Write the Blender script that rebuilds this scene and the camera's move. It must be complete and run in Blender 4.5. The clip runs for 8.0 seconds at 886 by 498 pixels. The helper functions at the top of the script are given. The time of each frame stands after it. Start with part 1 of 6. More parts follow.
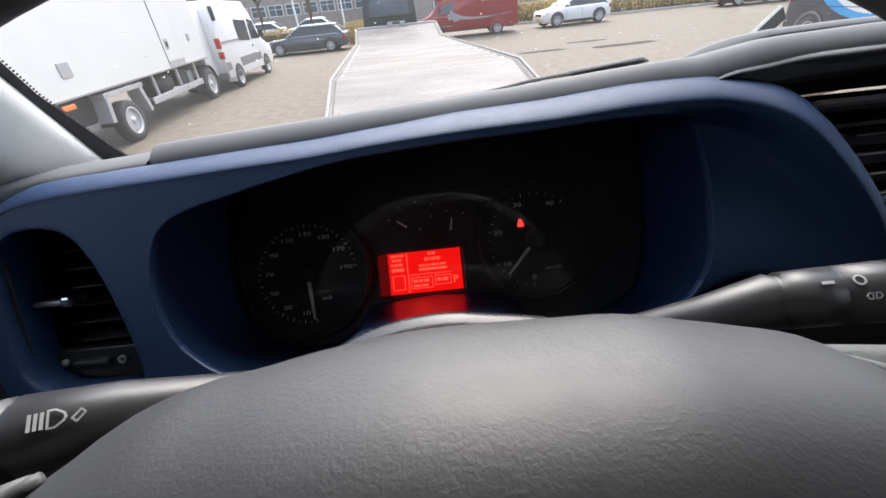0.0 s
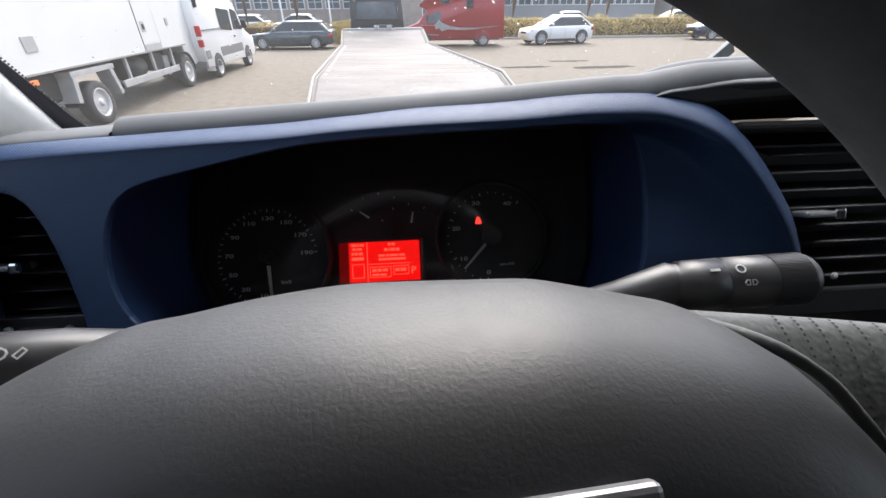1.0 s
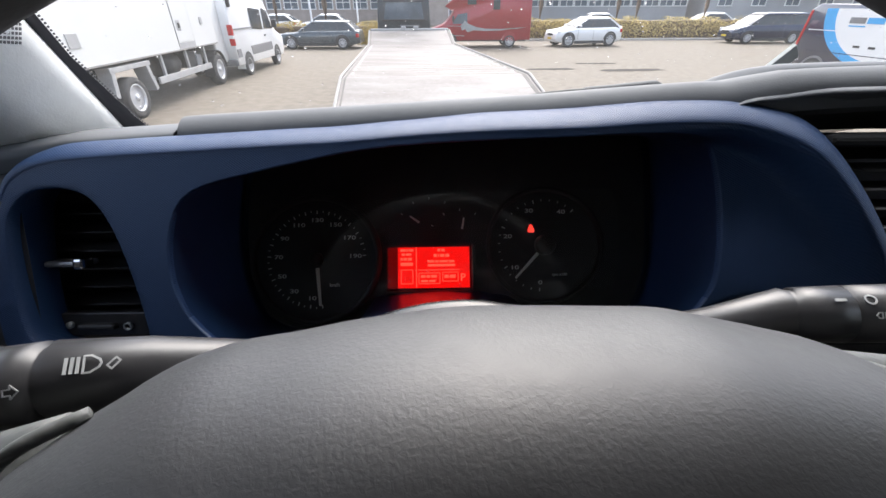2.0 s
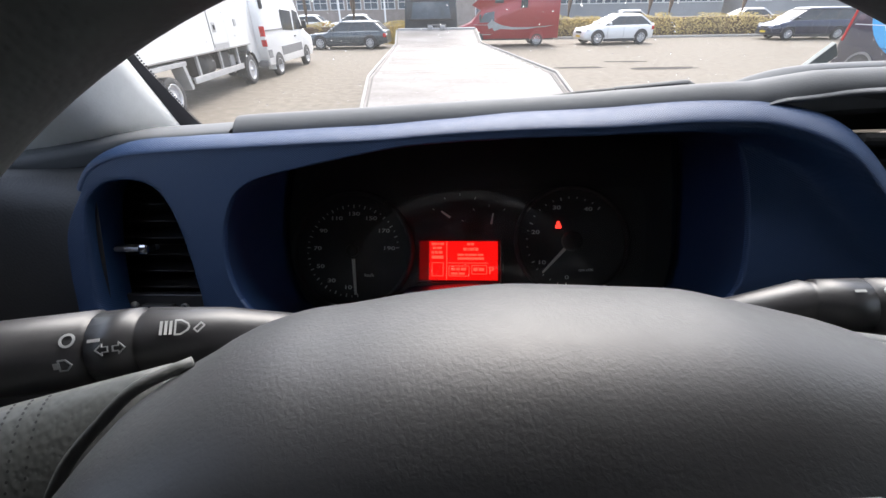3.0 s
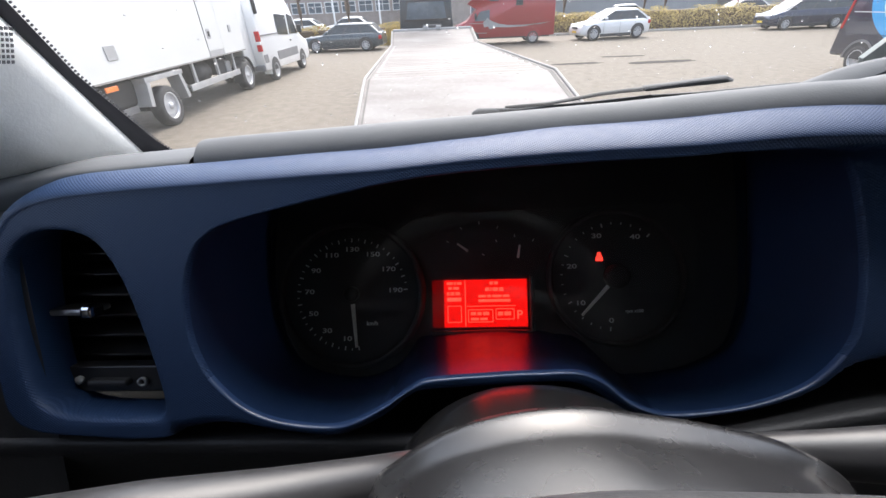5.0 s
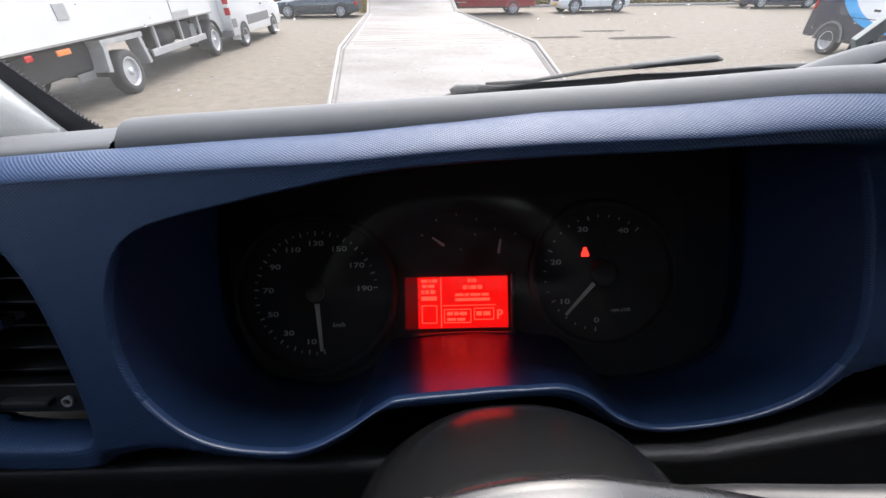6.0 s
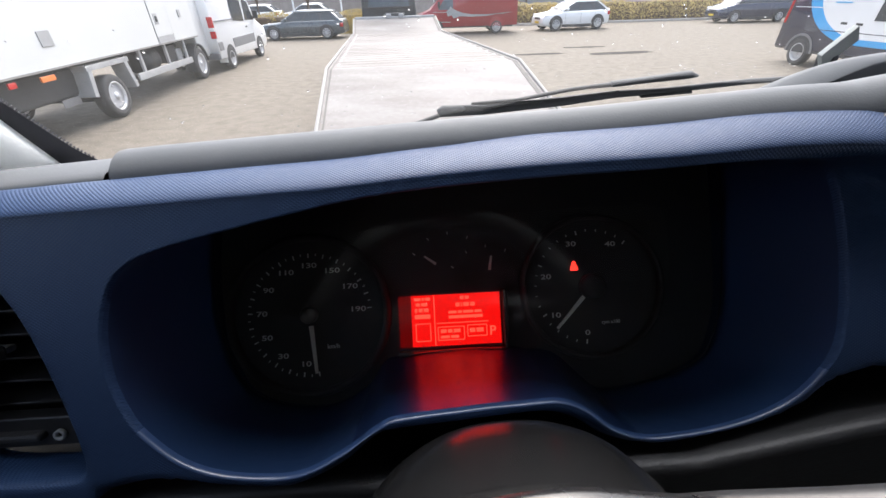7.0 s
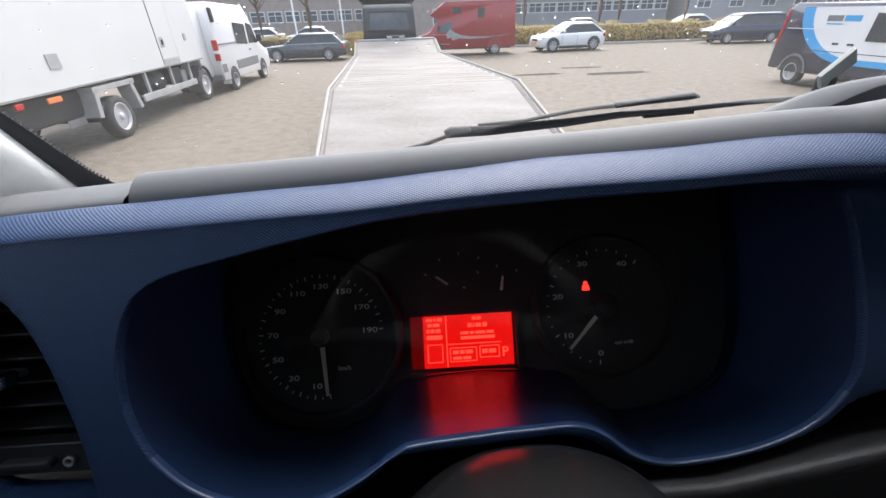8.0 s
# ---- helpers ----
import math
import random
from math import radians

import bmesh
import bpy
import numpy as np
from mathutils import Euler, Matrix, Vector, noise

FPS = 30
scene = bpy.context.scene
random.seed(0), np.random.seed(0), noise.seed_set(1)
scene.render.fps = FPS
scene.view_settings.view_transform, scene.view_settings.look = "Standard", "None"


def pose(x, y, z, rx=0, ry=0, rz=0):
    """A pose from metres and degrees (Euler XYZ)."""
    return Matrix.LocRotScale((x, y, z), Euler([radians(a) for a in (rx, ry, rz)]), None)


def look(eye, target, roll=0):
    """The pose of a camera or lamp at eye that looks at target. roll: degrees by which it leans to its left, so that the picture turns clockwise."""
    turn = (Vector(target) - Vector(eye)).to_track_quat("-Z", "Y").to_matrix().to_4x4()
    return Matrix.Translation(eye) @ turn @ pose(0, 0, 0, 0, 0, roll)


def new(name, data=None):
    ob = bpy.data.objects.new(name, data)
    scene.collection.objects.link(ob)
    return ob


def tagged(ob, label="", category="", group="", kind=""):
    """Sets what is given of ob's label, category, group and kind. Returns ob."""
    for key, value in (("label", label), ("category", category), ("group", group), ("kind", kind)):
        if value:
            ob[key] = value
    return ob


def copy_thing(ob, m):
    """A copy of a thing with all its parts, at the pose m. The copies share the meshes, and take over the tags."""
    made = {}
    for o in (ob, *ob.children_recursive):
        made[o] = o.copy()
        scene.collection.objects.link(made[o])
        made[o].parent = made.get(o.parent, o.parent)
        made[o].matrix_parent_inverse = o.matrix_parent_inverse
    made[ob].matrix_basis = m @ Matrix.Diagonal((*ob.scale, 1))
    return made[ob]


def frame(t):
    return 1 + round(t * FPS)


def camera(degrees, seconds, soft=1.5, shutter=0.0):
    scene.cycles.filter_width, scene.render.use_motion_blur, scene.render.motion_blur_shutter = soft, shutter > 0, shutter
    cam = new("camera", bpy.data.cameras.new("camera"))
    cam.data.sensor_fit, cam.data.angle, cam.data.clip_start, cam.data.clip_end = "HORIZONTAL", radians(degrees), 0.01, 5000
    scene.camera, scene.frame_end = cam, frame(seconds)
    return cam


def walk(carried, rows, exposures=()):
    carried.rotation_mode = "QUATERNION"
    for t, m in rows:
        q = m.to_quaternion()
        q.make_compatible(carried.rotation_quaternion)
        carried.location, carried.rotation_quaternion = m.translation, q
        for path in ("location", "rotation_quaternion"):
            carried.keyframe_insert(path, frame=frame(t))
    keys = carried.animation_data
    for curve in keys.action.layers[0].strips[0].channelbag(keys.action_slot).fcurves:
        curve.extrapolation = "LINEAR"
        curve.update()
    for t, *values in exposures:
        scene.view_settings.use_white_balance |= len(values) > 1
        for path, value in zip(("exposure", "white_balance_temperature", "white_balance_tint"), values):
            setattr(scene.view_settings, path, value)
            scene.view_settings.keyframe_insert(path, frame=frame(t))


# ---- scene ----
cam = camera(94.99, 8.0)
PATH = [
    (0.0, pose(0.0233, -0.3054, 2.1735, 58.03, 5.06, -3.12)),
    (0.5, pose(0.0386, -0.3085, 2.1807, 58.72, 4.44, -6.44)),
    (1.0, pose(0.0362, -0.3255, 2.1697, 58.91, 0.44, -4.48)),
    (1.5, pose(0.0327, -0.3300, 2.1643, 59.01, -0.06, -3.09)),
    (2.0, pose(0.0075, -0.3131, 2.1700, 59.02, 0.17, -1.30)),
    (2.2, pose(0.0004, -0.3150, 2.1684, 58.85, 0.19, -0.21)),
    (3.3, pose(0.0005, -0.3317, 2.1829, 58.98, 1.48, 2.35)),
    (3.5, pose(0.0195, -0.3301, 2.1905, 58.25, 2.27, 1.85)),
    (4.0, pose(0.0031, -0.3264, 2.1824, 58.28, 2.32, 1.93)),
    (4.5, pose(-0.0113, -0.2903, 2.1782, 58.40, 2.03, 2.17)),
    (4.7, pose(-0.0140, -0.2762, 2.1734, 59.43, 2.29, 1.93)),
    (5.8, pose(-0.0126, -0.2257, 2.1642, 55.82, 0.80, -0.56)),
    (6.0, pose(-0.0114, -0.2253, 2.1641, 55.47, 0.59, -1.18)),
    (6.5, pose(-0.0095, -0.2246, 2.1649, 55.25, 0.65, -2.45)),
    (7.0, pose(-0.0116, -0.2280, 2.1689, 57.54, 1.36, -3.15)),
    (7.5, pose(-0.0246, -0.2291, 2.1829, 60.41, 1.46, -3.39)),
    (8.0, pose(-0.0199, -0.2267, 2.1714, 59.95, 1.54, -3.24)),
]
walk(cam, PATH, exposures=[(0.0, 2.15), (0.5, 2.15), (1.0, 2.22), (1.5, 2.28), (2.0, 2.27), (3.5, 2.42), (4.5, 2.3), (6.0, 2.28), (7.0, 2.27), (7.5, 2.03), (8.0, 2.08)])

# ---- world, sun, exposure ----
world = bpy.data.worlds.new("overcast_sky")
scene.world = world
world.use_nodes = True
wn, wl = world.node_tree.nodes, world.node_tree.links
wn.clear()
sky = wn.new("ShaderNodeTexSky")
sky.sky_type, sky.sun_disc = "NISHITA", False
sky.sun_elevation, sky.sun_rotation = radians(48), radians(10)
sky.air_density, sky.dust_density, sky.ozone_density = 1.0, 4.0, 1.0
grey = wn.new("ShaderNodeHueSaturation")
grey.inputs["Saturation"].default_value = 0.65
bg = wn.new("ShaderNodeBackground")
bg.inputs["Strength"].default_value = 0.14
wout = wn.new("ShaderNodeOutputWorld")
wl.new(sky.outputs[0], grey.inputs["Color"])
wl.new(grey.outputs[0], bg.inputs["Color"])
wl.new(bg.outputs[0], wout.inputs["Surface"])
sun = new("sun", bpy.data.lights.new("sun", "SUN"))
sun.data.energy, sun.data.angle, sun.data.color = 1.3, radians(60), (0.975, 0.985, 1.0)
sun.matrix_world = look((1.0, 4, 12), (0, 0, 0))

# ---- materials ----


def mat(name, base, rough=0.5, metal=0.0, var=0.12, scale=6.0, bump=0.0, bump_scale=40.0, spec=0.5, coat=0.0, fine=None, second=None, grain=0.4, stretch=None, edge=0.2):
    """A surface with two scales of colour variation and fine relief; sizes in metres through object coordinates."""
    m = bpy.data.materials.new(name)
    m.use_nodes = True
    n, l = m.node_tree.nodes, m.node_tree.links
    b = n["Principled BSDF"]
    b.inputs["Roughness"].default_value, b.inputs["Metallic"].default_value = rough, metal
    b.inputs["Specular IOR Level"].default_value, b.inputs["Coat Weight"].default_value = spec, coat
    co = n.new("ShaderNodeTexCoord")
    n1, n2 = n.new("ShaderNodeTexNoise"), n.new("ShaderNodeTexNoise")
    n1.inputs["Scale"].default_value, n2.inputs["Scale"].default_value = scale, scale * 9
    n1.inputs["Detail"].default_value, n2.inputs["Detail"].default_value = 4, 6
    add = n.new("ShaderNodeMath")
    add.operation = "MULTIPLY_ADD"
    add.inputs[1].default_value, add.inputs[2].default_value = 1 - grain, 0.0
    mix2 = n.new("ShaderNodeMath")
    mix2.operation = "MULTIPLY_ADD"
    mix2.inputs[1].default_value = grain
    if stretch:
        st = n.new("ShaderNodeMapping")
        st.inputs["Scale"].default_value = stretch
        l.new(co.outputs["Object"], st.inputs["Vector"])
        l.new(st.outputs[0], n1.inputs["Vector"])
    else:
        l.new(co.outputs["Object"], n1.inputs["Vector"])
    l.new(co.outputs["Object"], n2.inputs["Vector"])
    l.new(n1.outputs["Fac"], add.inputs[0])
    l.new(n2.outputs["Fac"], mix2.inputs[0])
    l.new(add.outputs[0], mix2.inputs[2])
    ramp = n.new("ShaderNodeValToRGB")
    lo = second or tuple(c * (1 - var) for c in base)
    hi = tuple(min(1, c * (1 + var)) for c in base)
    ramp.color_ramp.elements[0].position, ramp.color_ramp.elements[1].position = 0.5 - edge, 0.5 + edge
    ramp.color_ramp.elements[0].color, ramp.color_ramp.elements[1].color = (*lo, 1), (*hi, 1)
    l.new(mix2.outputs[0], ramp.inputs[0])
    l.new(ramp.outputs[0], b.inputs["Base Color"])
    if rough > 0.12:
        rr = n.new("ShaderNodeMapRange")
        rr.inputs["To Min"].default_value, rr.inputs["To Max"].default_value = rough * 0.85, min(1, rough * 1.15)
        l.new(n2.outputs["Fac"], rr.inputs["Value"])
        l.new(rr.outputs[0], b.inputs["Roughness"])
    if bump:
        bp = n.new("ShaderNodeBump")
        bp.inputs["Strength"].default_value = bump
        bp.inputs["Distance"].default_value = 0.4 / bump_scale
        if fine == "grain":
            t = n.new("ShaderNodeTexNoise")
            t.inputs["Detail"].default_value, t.inputs["Distortion"].default_value = 3, 0.4
            out = t.outputs["Fac"]
        elif fine == "leather":
            t = n.new("ShaderNodeTexVoronoi")
            t.feature = "SMOOTH_F1"
            out = t.outputs["Distance"]
        elif fine == "weave":
            waves = []
            for turn in (45, -45):
                mp = n.new("ShaderNodeVectorMath")
                mp.operation = "DOT_PRODUCT"
                mp.inputs[1].default_value = (0.707, math.copysign(0.707, turn), math.copysign(0.707, turn))
                line = n.new("ShaderNodeCombineXYZ")
                t = n.new("ShaderNodeTexWave")
                t.bands_direction = "X"
                t.inputs["Scale"].default_value = bump_scale
                l.new(co.outputs["Object"], mp.inputs[0])
                l.new(mp.outputs["Value"], line.inputs["X"])
                l.new(line.outputs[0], t.inputs["Vector"])
                waves.append(t)
            both = n.new("ShaderNodeMath")
            both.operation = "MULTIPLY"
            l.new(waves[0].outputs["Fac"], both.inputs[0])
            l.new(waves[1].outputs["Fac"], both.inputs[1])
            out = both.outputs[0]
        else:
            t = n.new("ShaderNodeTexNoise")
            t.inputs["Detail"].default_value = 5
            out = t.outputs["Fac"]
        if fine != "weave":
            t.inputs["Scale"].default_value = bump_scale
            l.new(co.outputs["Object"], t.inputs["Vector"])
        l.new(out, bp.inputs["Height"])
        l.new(bp.outputs[0], b.inputs["Normal"])
    return m


def glow(name, colour, strength):
    m = bpy.data.materials.new(name)
    m.use_nodes = True
    b = m.node_tree.nodes["Principled BSDF"]
    b.inputs["Base Color"].default_value = (*[c * 0.03 for c in colour], 1)
    b.inputs["Emission Color"].default_value = (*colour, 1)
    b.inputs["Emission Strength"].default_value = strength
    b.inputs["Roughness"].default_value = 0.35
    return m


def clear(name, tint=(1, 1, 1), rough=0.0, ior=1.45):
    m = bpy.data.materials.new(name)
    m.use_nodes = True
    b = m.node_tree.nodes["Principled BSDF"]
    b.inputs["Base Color"].default_value = (*tint, 1)
    b.inputs["Roughness"].default_value = rough
    b.inputs["IOR"].default_value = ior
    b.inputs["Transmission Weight"].default_value = 1.0
    return m


def thin_glass(name, ior=1.4, tint=(0.95, 0.97, 0.96)):
    """A thin pane: clear, with a Fresnel gloss."""
    m = bpy.data.materials.new(name)
    m.use_nodes = True
    n, l = m.node_tree.nodes, m.node_tree.links
    n.remove(n["Principled BSDF"])
    tr, gl, mx, fr = n.new("ShaderNodeBsdfTransparent"), n.new("ShaderNodeBsdfGlossy"), n.new("ShaderNodeMixShader"), n.new("ShaderNodeFresnel")
    gl.inputs["Roughness"].default_value = 0.02
    fr.inputs["IOR"].default_value = ior
    tr.inputs["Color"].default_value = (*tint, 1)
    l.new(fr.outputs[0], mx.inputs[0])
    l.new(tr.outputs[0], mx.inputs[1])
    l.new(gl.outputs[0], mx.inputs[2])
    l.new(mx.outputs[0], n["Material Output"].inputs["Surface"])
    return m


M = dict(
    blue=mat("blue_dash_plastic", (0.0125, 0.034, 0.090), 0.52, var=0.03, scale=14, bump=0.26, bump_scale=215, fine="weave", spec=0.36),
    # glossy edge blue, its base lightened to carry the lip's highlight
    blue_highlight=mat("blue_polished_highlight", (0.022, 0.046, 0.115), 0.3, var=0.05, scale=14, bump=0.05, bump_scale=400, spec=0.9),
    # tunnel and ledge blues, darker than the fascia's to put in the recess's shade
    blue_smooth=mat("blue_smooth_plastic", (0.005, 0.016, 0.055), 0.32, var=0.08, scale=14, bump=0.05, bump_scale=700, spec=0.9),
    blue_shaded=mat("blue_shaded_plastic", (0.008, 0.023, 0.064), 0.48, var=0.08, scale=14, bump=0.06, bump_scale=700, spec=0.35),
    black=mat("black_grained_plastic", (0.03, 0.03, 0.032), 0.5, var=0.15, scale=20, bump=0.3, bump_scale=600, fine="leather"),
    black_smooth=mat("black_smooth_plastic", (0.026, 0.026, 0.028), 0.38, var=0.15, scale=20, bump=0.05, bump_scale=500),
    pad=mat("dark_grey_soft_plastic", (0.105, 0.110, 0.118), 0.66, var=0.07, scale=18, bump=0.10, bump_scale=900, fine="leather", spec=0.2),
    hubskin=mat("grained_airbag_cover", (0.0235, 0.0245, 0.0275), 0.52, var=0.14, scale=25, bump=0.28, bump_scale=800, fine="grain", spec=0.8),
    leather=mat("perforated_leather", (0.085, 0.09, 0.088), 0.55, var=0.15, scale=30, bump=0.3, bump_scale=500, fine="leather"),
    # rim leather set lighter than the spokes' to brighten its unlit side
    rimskin=mat("lifted_rim_leather", (0.105, 0.112, 0.108), 0.6, var=0.15, scale=30, bump=0.25, bump_scale=500, fine="leather"),
    dial=mat("matt_black_dial", (0.045, 0.045, 0.051), 0.6, var=0.1, scale=30, spec=0.3),
    white_ink=mat("white_ink", (0.31, 0.32, 0.32), 0.6, var=0.04, scale=50),
    dim_ink=mat("dim_grey_ink", (0.85, 0.86, 0.87), 0.6, var=0.05, scale=50),
    needle=mat("white_needle", (0.8, 0.8, 0.78), 0.5, var=0.04, scale=50),
    chrome=mat("chrome", (0.82, 0.82, 0.84), 0.13, 1.0, var=0.03, scale=30),
    silver=mat("silver_paint", (0.42, 0.42, 0.43), 0.35, 0.6, var=0.06, scale=30),
    lcd=glow("red_display", (1.0, 0.005, 0.004), 0.22),
    lcd_ink=glow("red_display_print", (1.0, 0.03, 0.018), 0.8),
    lcd_dark=glow("red_display_shade", (0.6, 0.0, 0.0), 0.04),
    lamp_red=glow("red_warning_lamp", (1.0, 0.03, 0.02), 0.6),
    pane=mat("dark_window", (0.045, 0.052, 0.058), 0.10, var=0.2, scale=2, spec=0.55),
    headliner=mat("light_grey_trim", (0.86, 0.87, 0.86), 0.75, var=0.06, scale=12, bump=0.15, bump_scale=500),
    rubber=mat("black_rubber", (0.018, 0.018, 0.018), 0.75, var=0.2, scale=15, bump=0.1, bump_scale=200),
    ground=mat("worn_paving", (0.152, 0.132, 0.108), 0.85, var=0.18, second=(0.070, 0.058, 0.044), spec=0.2, scale=4.0, grain=0.72, edge=0.13, bump=0.2, bump_scale=14),
    asphalt=mat("patched_asphalt", (0.035, 0.031, 0.027), 0.95, var=0.3, scale=1.0, bump=0.3, bump_scale=20, spec=0.1),
    alu=mat("worn_aluminium_deck", (0.208, 0.195, 0.187), 0.7, 0.0, var=0.12, second=(0.118, 0.103, 0.091), spec=0.2, scale=2.0, grain=0.3, stretch=(0.35, 1.3, 1.0), bump=0.2, bump_scale=30),
    grime=mat("dirty_metal", (0.085, 0.077, 0.07), 0.8, var=0.3, scale=3),
    alu_rail=mat("aluminium_rail", (0.22, 0.21, 0.20), 0.6, 0.1, var=0.15, scale=3),
    white=mat("white_vehicle_paint", (0.74, 0.74, 0.74), 0.3, var=0.05, scale=1.5, coat=0.4),
    boxwhite=mat("white_box_panel", (0.58, 0.58, 0.57), 0.45, var=0.05, scale=1.2, bump=0.03, bump_scale=10),
    greytrim=mat("grey_plastic_trim", (0.16, 0.16, 0.165), 0.55, var=0.12, scale=5),
    frame=mat("grey_chassis", (0.33, 0.33, 0.33), 0.55, var=0.2, scale=4),
    dark=mat("dark_underbody", (0.03, 0.031, 0.033), 0.7, var=0.2, scale=4),
    tyre=mat("tyre_rubber", (0.04, 0.04, 0.041), 0.8, var=0.2, scale=10, bump=0.2, bump_scale=80),
    rim=mat("alloy_rim", (0.50, 0.50, 0.51), 0.42, 0.2, var=0.1, scale=8),
    red=mat("red_vehicle_paint", (0.30, 0.010, 0.018), 0.35, var=0.08, scale=1.5, coat=0.5),
    slate=mat("dark_grey_car_paint", (0.060, 0.075, 0.088), 0.28, 0.3, var=0.08, scale=2, coat=0.6),
    navy=mat("dark_blue_car_paint", (0.012, 0.022, 0.055), 0.25, 0.2, var=0.08, scale=2, coat=0.7),
    cyan=mat("light_blue_vinyl", (0.03, 0.32, 0.66), 0.4, var=0.05, scale=3),
    cab=mat("dark_cab_paint", (0.035, 0.042, 0.05), 0.4, var=0.15, scale=3),
    tail=mat("red_tail_lens", (0.45, 0.015, 0.015), 0.25, var=0.1, scale=12),
    orange=mat("orange_lens", (0.75, 0.20, 0.05), 0.3, var=0.1, scale=12),
    lamp=mat("clear_lamp_lens", (0.7, 0.7, 0.7), 0.15, var=0.1, scale=12),
    plate=mat("yellow_plate", (0.7, 0.5, 0.03), 0.4, var=0.05, scale=8),
    hedge=mat("yellow_green_leaves", (0.43, 0.31, 0.085), 0.7, var=0.45, scale=1.6, second=(0.15, 0.125, 0.04)),
    hedge_dark=mat("dark_brown", (0.09, 0.06, 0.035), 0.85, var=0.35, scale=3),
    bark=mat("grey_brown_bark", (0.16, 0.12, 0.09), 0.9, var=0.3, scale=4, bump=0.5, bump_scale=14),
    # wall colours of the far offices, paled to hold the distance haze
    facade=mat("hazed_grey_blue_cladding", (0.33, 0.34, 0.355), 0.6, var=0.1, scale=0.6),
    brick=mat("hazed_brown_brick", (0.36, 0.31, 0.28), 0.85, var=0.2, scale=1.5),
    concrete=mat("grey_concrete", (0.36, 0.35, 0.33), 0.8, var=0.15, scale=1.2, bump=0.2, bump_scale=12),
    white_frame=mat("white_window_frame", (0.78, 0.79, 0.8), 0.5, var=0.05, scale=2),
    winglass=mat("reflecting_window", (0.10, 0.13, 0.16), 0.08, var=0.3, scale=0.5, spec=0.8),
    greyslab=mat("grey_card", (0.27, 0.29, 0.28), 0.55, var=0.1, scale=20),
    dark_trim=mat("dark_grey_trim", (0.06, 0.06, 0.06), 0.7, var=0.1, scale=12),
    roof_trim=mat("grey_roof_lining", (0.78, 0.78, 0.77), 0.9, var=0.08, scale=12),
    cover=thin_glass("clear_cover", 1.24),
    matt=mat("matt_black_plastic", (0.016, 0.016, 0.017), 0.7, var=0.12, scale=18, bump=0.2, bump_scale=600, spec=0.2),
    shroud=mat("black_column_plastic", (0.009, 0.009, 0.0095), 0.24, var=0.1, scale=9, spec=0.5),
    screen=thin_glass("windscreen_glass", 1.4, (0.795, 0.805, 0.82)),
    collar=mat("dark_grey_collar_plastic", (0.014, 0.014, 0.015), 0.27, var=0.05, scale=8, spec=0.6),
    drop=clear("water_drop", (1, 1, 1), 0.0, 1.33),
)

# a thin uneven translucent film added on the windscreen as a veil of haze
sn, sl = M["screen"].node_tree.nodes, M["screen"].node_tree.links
film, veil_noise, share, spread, where = sn.new("ShaderNodeBsdfTranslucent"), sn.new("ShaderNodeTexNoise"), sn.new("ShaderNodeMixShader"), sn.new("ShaderNodeMapRange"), sn.new("ShaderNodeTexCoord")
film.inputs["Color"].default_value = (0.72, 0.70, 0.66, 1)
veil_noise.inputs["Scale"].default_value, veil_noise.inputs["Detail"].default_value = 7.0, 6.0
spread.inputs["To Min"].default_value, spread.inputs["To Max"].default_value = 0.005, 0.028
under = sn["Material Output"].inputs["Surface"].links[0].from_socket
sl.new(where.outputs["Object"], veil_noise.inputs["Vector"])
sl.new(veil_noise.outputs["Fac"], spread.inputs["Value"])
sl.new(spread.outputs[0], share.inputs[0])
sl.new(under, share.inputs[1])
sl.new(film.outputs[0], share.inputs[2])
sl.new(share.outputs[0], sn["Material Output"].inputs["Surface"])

# the tunnel's satin lacquer
lacquer = M["blue_smooth"].node_tree.nodes["Principled BSDF"].inputs
lacquer["Coat Weight"].default_value, lacquer["Coat Roughness"].default_value = 0.25, 0.2

# ---- mesh helpers ----


def shade(bm, smooth=True):
    for fc in bm.faces:
        fc.smooth = smooth


def mesh(name, bm, material):
    bmesh.ops.recalc_face_normals(bm, faces=bm.faces)
    me = bpy.data.meshes.new(name)
    bm.to_mesh(me)
    bm.free()
    me.materials.append(M[material])
    return me


def part(name, bm, material, parent, label=""):
    """Links a bmesh, in its parent's own space, as one mesh object under a thing or a part."""
    ob = new(name, mesh(name, bm, material))
    ob.parent = parent
    if label:
        tagged(ob, label)
    return ob


def setting(name, bm, material, label, category):
    return tagged(new(name, mesh(name, bm, material)), label, category, kind="structure")


def thing(name, m, label, category, group="", kind=""):
    ob = new(name)
    ob.empty_display_size = 0.05
    ob.matrix_world = m
    return tagged(ob, label, category, group, kind)


def box(bm, size, at, bevel=0.0, turn=None, seg=2):
    m = Matrix.Translation(at) @ (turn or Matrix()) @ Matrix.Diagonal((*size, 1))
    r = bmesh.ops.create_cube(bm, size=1.0, matrix=m)
    if bevel:
        es = list({e for v in r["verts"] for e in v.link_edges})
        bmesh.ops.bevel(bm, geom=es, offset=bevel, segments=seg, affect="EDGES", profile=0.5)
    return bm


def boxm(size, at, bevel=0.0, turn=None, seg=2):
    bm = bmesh.new()
    box(bm, size, at, bevel, turn, seg)
    if bevel:
        shade(bm, False)
    return bm


